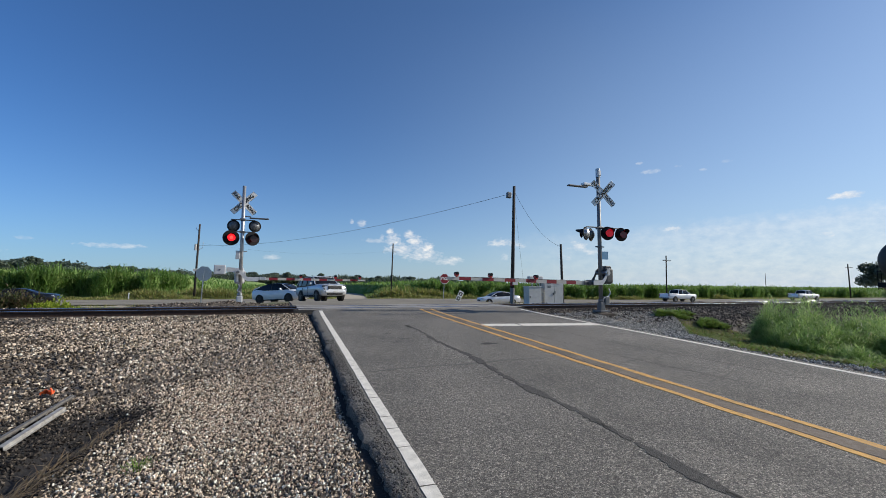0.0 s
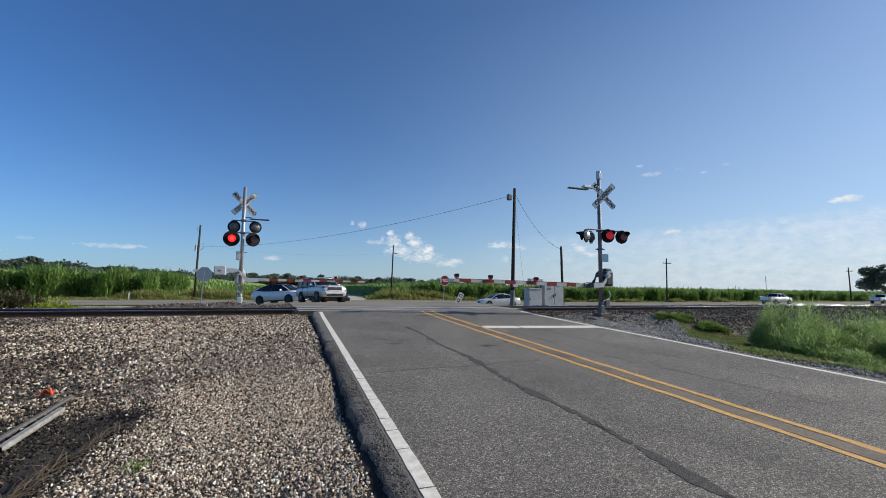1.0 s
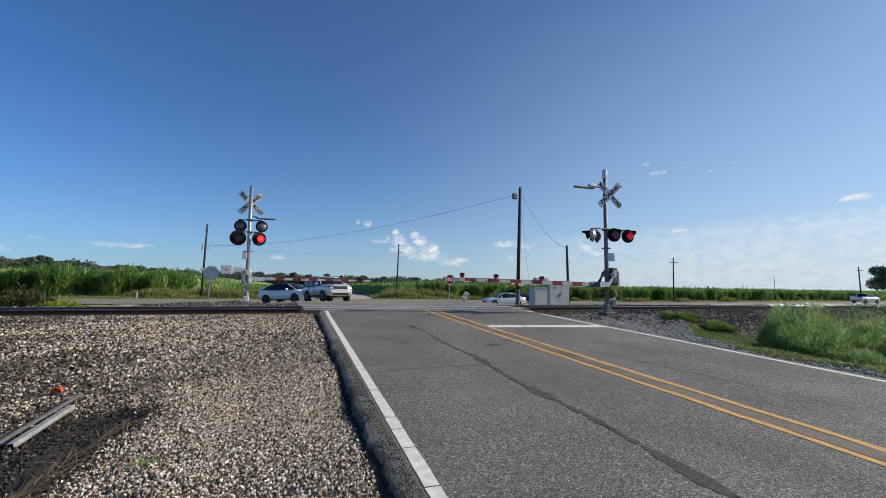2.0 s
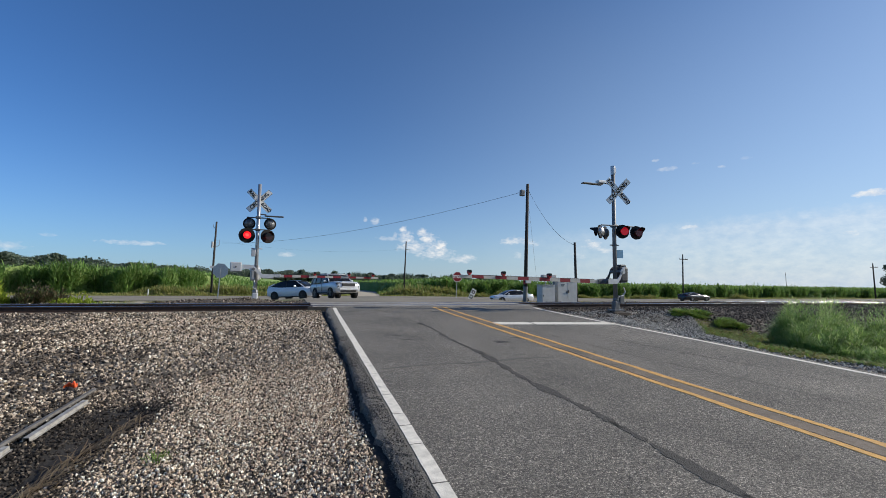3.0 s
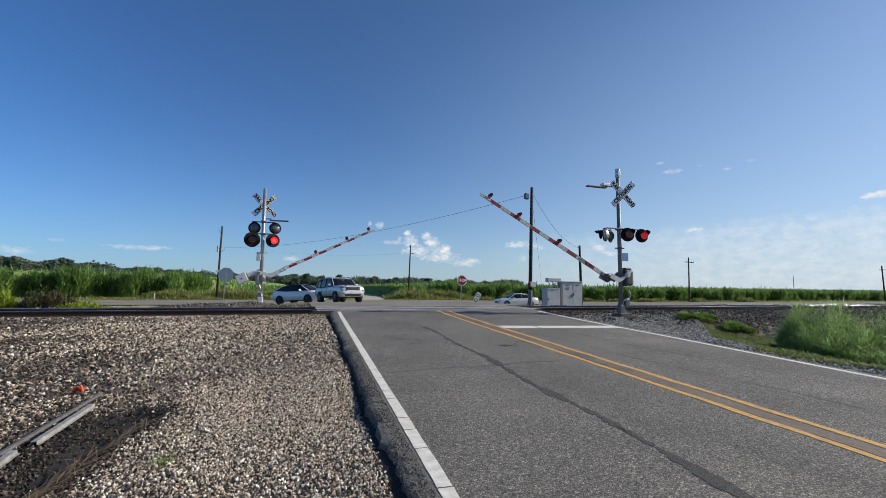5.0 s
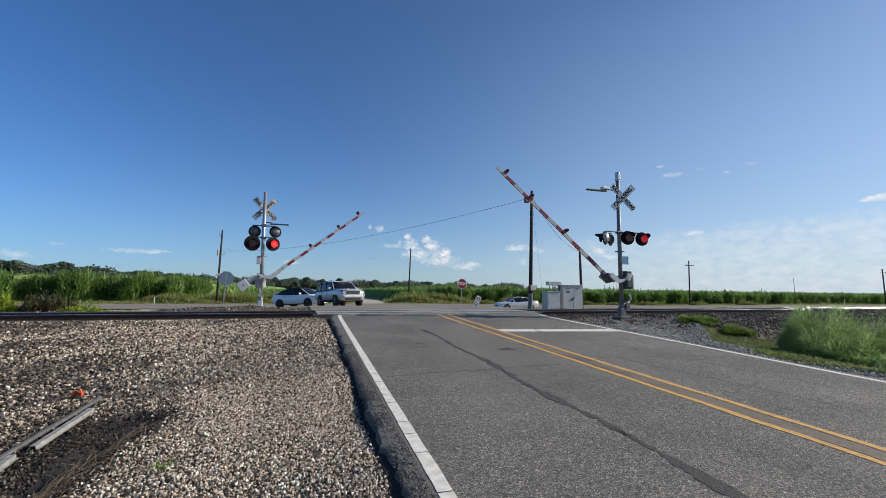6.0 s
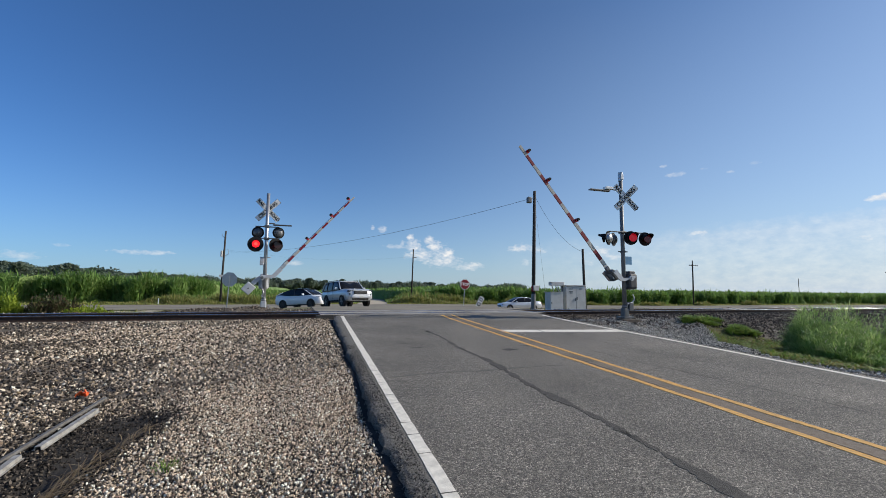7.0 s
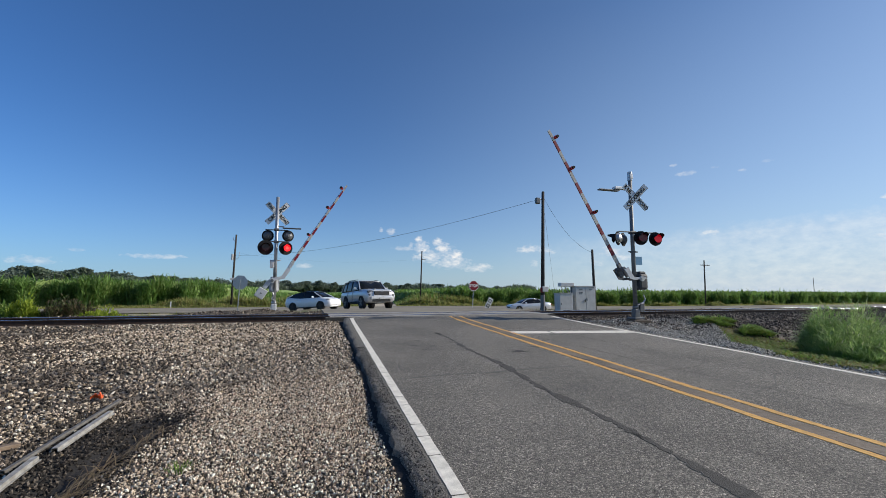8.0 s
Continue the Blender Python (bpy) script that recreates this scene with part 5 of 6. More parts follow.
def strips(name, P, H, W, A, bend, mats, index, label, category, kind="stuff", parent=None):
    """Curved tapering blades: feet P, heights H, widths W, headings A, bend as a share of the height."""
    n = len(P)
    side = np.stack([np.cos(A + np.pi / 2), np.sin(A + np.pi / 2), np.zeros(n)], -1)
    out = np.stack([np.cos(A), np.sin(A), np.zeros(n)], -1)
    V = np.empty((n, 7, 3))
    for k, (q, w) in enumerate(((0.0, 0.7), (0.45, 1.0), (0.8, 0.6))):
        c = P + out * (H * bend * q * q)[:, None] + np.array([0, 0, 1.0]) * (H * (q - 0.35 * bend * q * q))[:, None]
        V[:, 2 * k] = c - side * (W * w / 2)[:, None]
        V[:, 2 * k + 1] = c + side * (W * w / 2)[:, None]
    V[:, 6] = P + out * (H * bend)[:, None] + np.array([0, 0, 1.0]) * (H * (1 - 0.35 * bend))[:, None]
    b = (np.arange(n) * 7)[:, None]
    F = np.concatenate([b + np.array([[0, 1, 3]]), b + np.array([[0, 3, 2]]), b + np.array([[2, 3, 5]]), b + np.array([[2, 5, 4]]), b + np.array([[4, 5, 6]])], 0)
    ob = array_mesh(name, V.reshape(-1, 3), F, mats, np.tile(index, 5) if index is not None else None)
    if parent:
        ob.parent = parent
    else:
        tagged(ob, label, category, kind=kind)
    return ob


def leafy(name, colours, rough=0.6):
    m = island_material(name, colours, rough, 0.35)
    b = m.node_tree.nodes["Principled BSDF"]
    nt = m.node_tree
    tr = nt.nodes.new("ShaderNodeBsdfTranslucent")
    mix = nt.nodes.new("ShaderNodeMixShader")
    mix.inputs[0].default_value = 0.45
    out = nt.nodes["Material Output"]
    nt.links.new(b.inputs["Base Color"].links[0].from_socket, tr.inputs["Color"])
    nt.links.new(b.outputs[0], mix.inputs[1])
    nt.links.new(tr.outputs[0], mix.inputs[2])
    nt.links.new(mix.outputs[0], out.inputs["Surface"])
    return m


M_CANE = leafy("cane_leaves", [(0.088, 0.170, 0.035), (0.140, 0.257, 0.052), (0.199, 0.328, 0.077), (0.117, 0.211, 0.047), (0.269, 0.351, 0.105)])
M_CANE_BED = material("cane_canopy", (0.09, 0.16, 0.035), 0.9, 0, (0.16, 0.24, 0.06), 1.2, 0.9, 0.8, 3, (0.20, 0.26, 0.08), 0.12)
M_WEED = leafy("roadside_weeds", [(0.190, 0.235, 0.056), (0.280, 0.302, 0.078), (0.314, 0.258, 0.101), (0.213, 0.280, 0.062), (0.370, 0.325, 0.134)])
M_GRASS = leafy("green_grass", [(0.11, 0.20, 0.035), (0.17, 0.28, 0.05), (0.24, 0.34, 0.07), (0.13, 0.21, 0.04), (0.32, 0.36, 0.13)])
M_DITCH_GRASS = leafy("ditch_grass_blades", [(0.110, 0.207, 0.049), (0.244, 0.403, 0.098), (0.415, 0.549, 0.183), (0.159, 0.281, 0.067), (0.561, 0.659, 0.293), (0.305, 0.439, 0.122), (0.122, 0.232, 0.061)])
M_VERGE = leafy("yellowing_verge_grass", [(0.20, 0.20, 0.06), (0.28, 0.25, 0.09), (0.16, 0.19, 0.05), (0.33, 0.28, 0.12)])
M_SEED = leafy("pale_seed_heads", [(0.62, 0.62, 0.48), (0.50, 0.46, 0.32), (0.40, 0.42, 0.24)])
M_LIME = leafy("lime_bush_leaves", [(0.26, 0.34, 0.035), (0.36, 0.42, 0.05), (0.20, 0.28, 0.035)])
M_BROWN_BUSH = leafy("brown_bush_leaves", [(0.09, 0.07, 0.04), (0.13, 0.10, 0.055), (0.08, 0.11, 0.035), (0.07, 0.06, 0.03)])
# greens lightened towards grey-blue: the haze of distance is in the leaf colour
M_HAZY_TREE = leafy("hazy_tree_leaves", [(0.10, 0.135, 0.105), (0.135, 0.175, 0.13), (0.165, 0.21, 0.15), (0.115, 0.15, 0.115)])
M_BARK = material("bark", (0.07, 0.055, 0.045), 0.9, 0, (0.12, 0.10, 0.08), 8, 0.8, 0.5, 30)
M_STRAW = leafy("dry_straw", [(0.316, 0.231, 0.126), (0.231, 0.158, 0.085), (0.401, 0.316, 0.190), (0.148, 0.095, 0.053)])

rs = np.random.RandomState(11)


def cane_height(x):
    return np.interp(x, (-200, -16, -10, 4, 11, 16, 24, 55, 130, 300), (4.3, 4.2, 1.7, 1.5, 1.6, 2.4, 3.1, 3.1, 2.6, 2.4))


def cane_front(x):
    return np.interp(x, (-200, -17, -10, -2, 3, 17, 19, 24, 400), (71, 71, 84, 95, 125, 125, 74, 68, 67)) + 0.8 * np.sin(0.9 * x) + 0.5 * np.sin(2.3 * x)


def land_far(x):
    return -0.55 - 0.42 * sm(10, 65, x)


def build_cane():
    # canopy behind the front rows
    xs = np.concatenate([np.arange(-420, -60, 6.0), np.arange(-60, 150, 1.2), np.arange(150, 900, 8.0)])
    depth = np.concatenate([np.arange(0, 12, 1.0), np.arange(12, 60, 3.0), np.geomspace(60, 900, 26)])
    X, Dp = np.meshgrid(xs, depth)
    Y = cane_front(X) + 1.2 + Dp
    top = land_far(X) + cane_height(X) - 0.75
    top = top + 0.25 * np.sin(1.9 * X + Y) * np.cos(2.3 * Y) + rs.uniform(-0.22, 0.22, X.shape)
    top[0] = land_far(X[0]) - 0.1
    v = np.stack([X, Y, top], -1).reshape(-1, 3)
    i = np.arange(X.size).reshape(X.shape)
    f = np.stack([i[:-1, :-1], i[:-1, 1:], i[1:, 1:], i[1:, :-1]], -1).reshape(-1, 4)
    tagged(array_mesh("cane_canopy", v, f, [M_CANE_BED]), "dense green canopy of a sugarcane field", "crop field", kind="stuff")
    # upright leaves in the front rows and over the top
    n = 80000
    x = np.concatenate([rs.uniform(-120, 150, int(n * 0.8)), rs.uniform(150, 420, n - int(n * 0.8))])
    d = np.abs(rs.normal(0, 1.6, n))
    top = rs.rand(n) < 0.45
    h = cane_height(x) * (1 + 0.10 * np.sin(0.8 * x + 1.7 * np.sin(0.31 * x)) + 0.07 * np.sin(2.9 * x)) * np.where(rs.rand(n) < 0.06, 1.06, 1.0)
    clump = np.clip(0.5 + 0.45 * np.sin(x * 1.3 + 2 * np.sin(x * 0.37)) + 0.3 * np.sin(x * 3.1 + 1.5 * np.sin(x * 0.9)), 0, 1)
    foot = np.where(top, h * rs.uniform(0.45, 0.72, n), h * rs.uniform(0.0, 0.6, n) * (0.6 + 0.4 * clump))
    P = np.stack([x, cane_front(x) + np.where(top, d * 2.2, d * 0.8) - 1.9 * clump + 1.0, land_far(x) + foot], -1)
    H = np.where(top, rs.uniform(0.9, 1.5, n), rs.uniform(0.8, 1.6, n)) * (h / 3.3) * (0.74 + 0.36 * clump)
    strips("sugarcane", P, H, rs.uniform(0.05, 0.19, n), rs.uniform(0, 2 * np.pi, n), rs.uniform(0.2, 1.5, n), [M_CANE], None, "tall green sugarcane along the far side of the highway", "crop field")
    # tips further back
    n = 30000
    x = rs.uniform(-200, 300, n)
    d = rs.gamma(1.2, 28, n)
    h = cane_height(x)
    P = np.stack([x, cane_front(x) + 2 + d, land_far(x) + h * 0.72], -1)
    strips("sugarcane", P, rs.uniform(0.6, 1.2, n), rs.uniform(0.1, 0.3, n), rs.uniform(0, 2 * np.pi, n), rs.uniform(0.1, 0.6, n), [M_CANE], None, "tops of sugarcane rows reaching into the distance", "crop field")


def build_weeds():
    # verge beyond the highway
    n = 42000
    x = np.where(rs.rand(n) < 0.6, rs.uniform(-24, 28, n), rs.uniform(-70, 130, n))
    y = rs.uniform(59.6, 67, n)
    tall = np.interp(x, (-70, -22, -16, -2, 5, 11, 13, 24, 28, 130), (0.35, 0.35, 1.2, 1.4, 0.9, 0.6, 1.6, 1.3, 0.3, 0.3)) * np.interp(y, (59.6, 61.5, 64, 67), (0.25, 0.5, 1.0, 1.1))
    keep = ~(np.abs(x - 9.3 - 0.16 * (y - 60)) < 2.3)
    P = np.stack([x, y, -0.5 - 0.42 * sm(10, 65, x)], -1)
    tall = tall * np.clip((np.abs(x - 9.3 - 0.16 * (y - 60)) - 2.2) / 4.0, 0.2, 1)
    H = tall * rs.uniform(0.5, 1.25, n) * (0.7 + 0.5 * np.sin(0.8 * x + y))
    k = keep & (H > 0.05)
    strips("verge_weeds", P[k], H[k], rs.uniform(0.05, 0.16, n)[k], rs.uniform(0, 2 * np.pi, n)[k], rs.uniform(0.1, 0.9, n)[k], [M_WEED], None, "brownish green weeds on the verge beyond the highway", "weeds")
    # deeper weeds round the dirt lane
    n = 26000
    x, y = rs.uniform(-18, 22, n), rs.uniform(66, 112, n)
    keep = (np.abs(x - 9.3 - 0.16 * (y - 60)) > 2.4) & (y < cane_front(x) + 1)
    tall = np.interp(x, (-18, 2.5, 6, 11, 14, 22), (1.4, 1.1, 0.7, 0.7, 2.2, 2.0))
    tall = tall * np.clip((np.abs(x - 9.3 - 0.16 * (y - 60)) - 2.2) / 4.0, 0.2, 1)
    P = np.stack([x, y, land_far(x)], -1)
    H = tall * rs.uniform(0.6, 1.2, n)
    strips("field_weeds", P[keep], H[keep], rs.uniform(0.08, 0.25, n)[keep], rs.uniform(0, 2 * np.pi, n)[keep], rs.uniform(0.1, 0.8, n)[keep], [M_WEED, M_CANE], (rs.rand(n)[keep] < 0.5).astype(int), "rank weeds beside the dirt lane", "weeds")
    # short grass between track and highway
    n = 16000
    x, y = np.concatenate([rs.uniform(-45, -2, n // 2), rs.uniform(11, 70, n // 2)]), rs.uniform(21.5, 41, n)
    P = np.stack([x, y, land(x, y) - 0.02], -1)
    strips("verge_grass", P, rs.uniform(0.06, 0.3, n), rs.uniform(0.02, 0.06, n), rs.uniform(0, 2 * np.pi, n), rs.uniform(0.2, 0.9, n), [M_WEED], None, "thin short grass between track and highway", "grass")


build_cane()
build_weeds()


def clump(name, cx, cy, rx, ry, h, n, mat, label, category, width=(0.02, 0.05), bend=(0.2, 0.9), group="", leaf=9.0):
    """A leafy bush of many blades springing from one patch of ground."""
    lumps = 11
    la, lq = rs.uniform(0, 2 * np.pi, lumps), np.sqrt(rs.rand(lumps))
    lx, ly, lh = rx * lq * np.cos(la) * 0.85, ry * lq * np.sin(la) * 0.85, rs.uniform(0.5, 1.08, lumps) * (1 - 0.35 * lq ** 2)
    pick = rs.randint(0, lumps, n)
    a, q = rs.uniform(0, 2 * np.pi, n), np.sqrt(rs.rand(n))
    x, y = cx + lx[pick] + rx * 0.36 * q * np.cos(a), cy + ly[pick] + ry * 0.36 * q * np.sin(a)
    top = h * lh[pick] * (1 - 0.5 * q ** 2) * rs.uniform(0.55, 1.06, n)
    foot = rs.rand(n) * top * (0.65 if leaf > 1 else 0.95)
    P = np.stack([x, y, land(x, y) + foot - 0.03], -1)
    ob = strips(name, P, np.minimum((top - foot) + 0.12, leaf * rs.uniform(0.6, 1.2, n)), rs.uniform(*width, n), a + rs.normal(0, 0.9, n), rs.uniform(*bend, n), [mat], None, label, category, "thing")
    ob["group"] = group
    return ob


clump("lime_bush", -15.3, 29.3, 1.0, 0.8, 1.85, 3400, M_LIME, "bright lime-green bush beside the track", "bush", (0.04, 0.10), leaf=0.26)
clump("brown_bush", -13.1, 29.2, 1.25, 0.9, 1.95, 4200, M_BROWN_BUSH, "dull brown and green bush beside the track", "bush", (0.03, 0.09), leaf=0.26)
clump("lime_bush", -11.4, 29.0, 1.3, 0.7, 1.15, 2400, M_LIME, "low yellow-green bush beside the track", "bush", (0.04, 0.10), leaf=0.22)
clump("green_bush", -17.8, 30.0, 2.2, 1.0, 1.9, 4600, M_GRASS, "green bush beside the track", "bush", (0.04, 0.10), leaf=0.28)
clump("verge_bush", 60.0, 61.5, 3.0, 1.0, 1.3, 1500, M_WEED, "low brown bush on the highway verge", "bush", (0.05, 0.15))
for bx, bw, bh in ((27.5, 1.6, 1.1), (31.5, 2.2, 1.5), (35.0, 1.5, 1.0), (52.0, 1.8, 0.9), (71.0, 2.4, 1.2), (84.0, 2.6, 1.3)):
    clump("verge_bush", bx, 61.5, bw, 0.9, bh, 1300, M_WEED, "low olive bush on the highway verge", "bush", (0.05, 0.15), leaf=0.35)
clump("verge_bush", 46.0, 61.0, 2.0, 0.9, 1.0, 1200, M_WEED, "low brown bush on the highway verge", "bush", (0.05, 0.15))


def build_right_bush():
    spots = ((13.7, 7.9, 1.2, 0.9, 1.62, 5200), (12.7, 7.0, 0.9, 0.75, 1.18, 4200), (14.6, 6.9, 1.0, 0.9, 1.55, 4200), (13.3, 5.9, 0.9, 0.7, 1.05, 3600), (12.0, 6.4, 0.7, 0.6, 0.75, 2600), (11.9, 5.6, 0.7, 0.5, 0.55, 2000), (15.3, 5.5, 1.0, 0.8, 1.2, 2600))
    for cx, cy, rx, ry, h, n in spots:
        clump("tall_grass_clump", cx, cy, rx, ry, h * 1.1, int(n * 2.4), M_DITCH_GRASS, "lush tall green grass clump in the roadside ditch", "grass", (0.007, 0.022), (0.5, 1.9), "ditch grass clumps", 0.36)
        n2 = n // 2
        a, q = rs.uniform(0, 6.28, n2), np.sqrt(rs.rand(n2))
        x, y = cx + rx * q * np.cos(a), cy + ry * q * np.sin(a)
        P = np.stack([x, y, land(x, y) + h * (1 - 0.6 * q * q) * rs.uniform(0.15, 0.95, n2)], -1)
        strips("broad_weed_leaves", P, rs.uniform(0.06, 0.16, n2), rs.uniform(0.008, 0.02, n2), rs.uniform(0, 6.28, n2), rs.uniform(0.7, 2.0, n2), [M_DITCH_GRASS, M_SEED], (rs.rand(n2) < 0.07).astype(int), "broad green weed leaves and pale seed heads among the grass", "weeds")
    n = 60000
    x, y = rs.uniform(8.9, 20, n), rs.uniform(2.0, 13.2, n)
    keep = (x > fan(y) - 0.1 * rs.rand(n)) & ~((x > 14.6 + 0.3 * np.sin(2 * y)) & (y > 9.2)) & (y < 12.9 - 0.2 * rs.rand(n))
    P = np.stack([x, y, land(x, y) - 0.02], -1)
    patch = np.clip(0.55 + 0.5 * np.sin(1.9 * x + 1.1 * y) * np.sin(1.3 * y - 0.7 * x), 0.1, 1)
    strips("ditch_grass", P[keep], (rs.uniform(0.05, 0.17, n) * (0.6 + 0.8 * patch))[keep], rs.uniform(0.015, 0.045, n)[keep], rs.uniform(0, 2 * np.pi, n)[keep], rs.uniform(0.7, 1.8, n)[keep], [M_GRASS, M_VERGE], (rs.rand(n)[keep] > 0.75 * patch[keep]).astype(int), "low grass and yellowing weeds in the roadside ditch", "grass")


build_right_bush()
clump("low_bush", 14.2, 12.3, 0.95, 0.45, 0.32, 1800, M_GRASS, "low leafy green bush at the foot of the ballast", "bush", (0.02, 0.06), (0.6, 1.6), leaf=0.2)
clump("low_bush", 14.5, 11.2, 0.8, 0.5, 0.24, 1400, M_GRASS, "low leafy green bush at the foot of the ballast", "bush", (0.02, 0.06), (0.6, 1.6), leaf=0.2)


def tree(x, y, z, h, spread, seed, label, leaf=0.55, n=1400):
    r = np.random.RandomState(seed)
    ob = empty("tree", pose(x, y, z), label, "tree", "trees")
    b = rod(B(), (0, 0, -0.3), (0.1, 0, h * 0.55), h * 0.03, h * 0.015, 8)
    centres = []
    for k in range(7):
        a = 2 * math.pi * k / 7 + r.uniform(-0.4, 0.4)
        q = Vector((spread * 0.62 * math.cos(a) * r.uniform(0.5, 1), spread * 0.62 * math.sin(a) * r.uniform(0.5, 1), h * r.uniform(0.5, 0.86)))
        rod(b, (0.05, 0, h * r.uniform(0.25, 0.45)), q, h * 0.012, h * 0.004, 6)
        centres.append((np.array(q), spread * r.uniform(0.28, 0.46)))
    centres.append((np.array((0, 0, h * 0.84)), spread * 0.36))
    part("trunk", b, M_BARK, ob, "branching trunk")
    c = r.randint(0, len(centres), n)
    C, R = np.array([q[0] for q in centres])[c], np.array([q[1] for q in centres])[c]
    d = r.normal(0, 1, (n, 3))
    d /= np.linalg.norm(d, axis=1)[:, None]
    P = C + d * (R * r.uniform(0.45, 1.0, n))[:, None] * np.array([1, 1, 0.72])
    strips("crown", P, r.uniform(0.5, 1.3, n) * leaf, r.uniform(0.5, 1.0, n) * leaf, r.uniform(0, 6.28, n), r.uniform(0.3, 1.2, n), [M_HAZY_TREE], None, "", "", "", ob)
    return ob


def build_trees():
    protos = [tree(-500 + 30 * k, 900, -0.6, h, s, 20 + k, "dark green broadleaf tree in the far treeline", 1.4, 600) for k, (h, s) in enumerate(((14, 7.5), (13, 8.5), (17, 7.0), (11, 7.0), (14, 9.5)))]
    r = random.Random(3)
    for k in range(210):
        q = k / 209
        az = radians(-31 + 58 * q + r.uniform(-0.25, 0.25))
        dist = 330 + 420 * q ** 1.4 + r.uniform(-25, 40)
        m = pose(dist * math.sin(az), dist * math.cos(az), -0.6, 0, 0, r.uniform(0, 360))
        copy = copy_thing(protos[r.randrange(5)], m)
        s = r.uniform(0.86, 1.1) * (1.0 - 0.12 * min(1, max(0, q - 0.2) * 4))
        copy.scale = (s, s, s)
    n = 26000
    q = rs.rand(n)
    az = np.radians(-33 + 62 * q)
    dist = 335 + 420 * q ** 1.4 + rs.uniform(-20, 40, n)
    P = np.stack([dist * np.sin(az), dist * np.cos(az), -0.6 + rs.uniform(0, 2.5, n)], -1)
    strips("far_wood", P, rs.uniform(4.0, 9.0, n) * (0.9 + 0.25 * np.sin(60 * q)) * (1.2 + 0.6 * q), rs.uniform(1.0, 2.6, n), rs.uniform(0, 6.28, n), rs.uniform(0.1, 0.8, n), [M_HAZY_TREE], None, "dark undergrowth below the far treeline", "woodland")
    tree(93.0, 40.0, -0.8, 6.8, 4.4, 61, "dark spreading tree beside the track", 0.32, 5200)
    tree(210.0, 92.0, -0.9, 5.5, 4.0, 62, "small round tree beyond the fields", 0.5, 900)


build_trees()


def stones(name, x, y, size, mat, label, lift=0.1, zf=land):
    if zf is land:
        clear = (x < lip(y) - 0.07 - 0.05 * rs.rand(len(x))) | (x > 8.6) | (y > 14.7)
        x, y, size = x[clear], y[clear], size[clear]
    n = len(x)
    base = np.array([(1, 0, 0), (-1, 0, 0), (0, 1, 0), (0, -1, 0), (0, 0, 1), (0, 0, -1)], float)
    tri = np.array([(0, 2, 4), (2, 1, 4), (1, 3, 4), (3, 0, 4), (2, 0, 5), (1, 2, 5), (3, 1, 5), (0, 3, 5)])
    V = base[None] * rs.uniform(0.85, 1.15, (n, 6, 1)) + rs.uniform(-0.22, 0.22, (n, 6, 3))
    V *= np.stack([rs.uniform(0.8, 1.3, n), rs.uniform(0.7, 1.1, n), rs.uniform(0.6, 0.95, n)], -1)[:, None, :]
    q = rs.normal(0, 1, (n, 4))
    q /= np.linalg.norm(q, axis=1)[:, None]
    w, a, b, c = q.T
    R = np.stack([np.stack([1 - 2 * (b * b + c * c), 2 * (a * b - c * w), 2 * (a * c + b * w)], -1), np.stack([2 * (a * b + c * w), 1 - 2 * (a * a + c * c), 2 * (b * c - a * w)], -1), np.stack([2 * (a * c - b * w), 2 * (b * c + a * w), 1 - 2 * (a * a + b * b)], -1)], 1)
    V = np.einsum("nij,nkj->nki", R, V) * (size / 2)[:, None, None]
    V += np.stack([x, y, zf(x, y) + (lift + 0.6 * rs.rand(n) ** 1.5) * size], -1)[:, None, :]
    F = (np.arange(n) * 6)[:, None, None] + tri[None]
    ob = array_mesh(name, V.reshape(-1, 3), F.reshape(-1, 3), [mat])
    return tagged(ob, label, "gravel", kind="stuff")


M_STONES = island_material("ballast_stones", [(0.035, 0.029, 0.024), (0.338, 0.27, 0.203), (0.621, 0.513, 0.392), (0.06, 0.05, 0.04), (0.68, 0.57, 0.445), (0.243, 0.189, 0.125), (0.045, 0.037, 0.03), (0.486, 0.392, 0.29), (0.80, 0.74, 0.62), (0.26, 0.21, 0.16), (0.50, 0.40, 0.30)], 0.95, 0.15, True)
# stones blackened to carry the shade of the hollow
M_HOLLOW_SHADE = island_material("hollow_shade_stones", [(0.018, 0.016, 0.015), (0.035, 0.03, 0.027), (0.06, 0.052, 0.045), (0.022, 0.02, 0.018), (0.13, 0.11, 0.09)], 0.95, 0.15, True)
M_PALE_STONES = island_material("pale_fine_stones", [(0.06, 0.05, 0.04), (0.56, 0.476, 0.364), (0.728, 0.602, 0.455), (0.30, 0.21, 0.16), (0.85, 0.82, 0.7), (0.50, 0.41, 0.31), (0.07, 0.058, 0.047), (0.616, 0.49, 0.364), (0.336, 0.266, 0.196)], 0.95, 0.15, True)
M_CRUMBS = island_material("asphalt_crumbs", [(0.04, 0.037, 0.033), (0.10, 0.094, 0.085), (0.17, 0.16, 0.145), (0.06, 0.056, 0.05), (0.30, 0.28, 0.25)], 0.95, 0.15, True)
# dark ballast; these tones also carry shade between the gravel stones
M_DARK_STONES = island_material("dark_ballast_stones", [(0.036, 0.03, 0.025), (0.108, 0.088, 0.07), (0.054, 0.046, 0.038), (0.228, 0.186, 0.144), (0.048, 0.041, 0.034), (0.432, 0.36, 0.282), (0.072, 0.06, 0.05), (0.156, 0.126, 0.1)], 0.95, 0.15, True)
M_GREY_STONES = island_material("grey_crushed_stones", [(0.125, 0.116, 0.100), (0.374, 0.349, 0.299), (0.582, 0.543, 0.465), (0.270, 0.252, 0.216), (0.749, 0.698, 0.598), (0.458, 0.427, 0.365)], 0.95, 0.15, True)


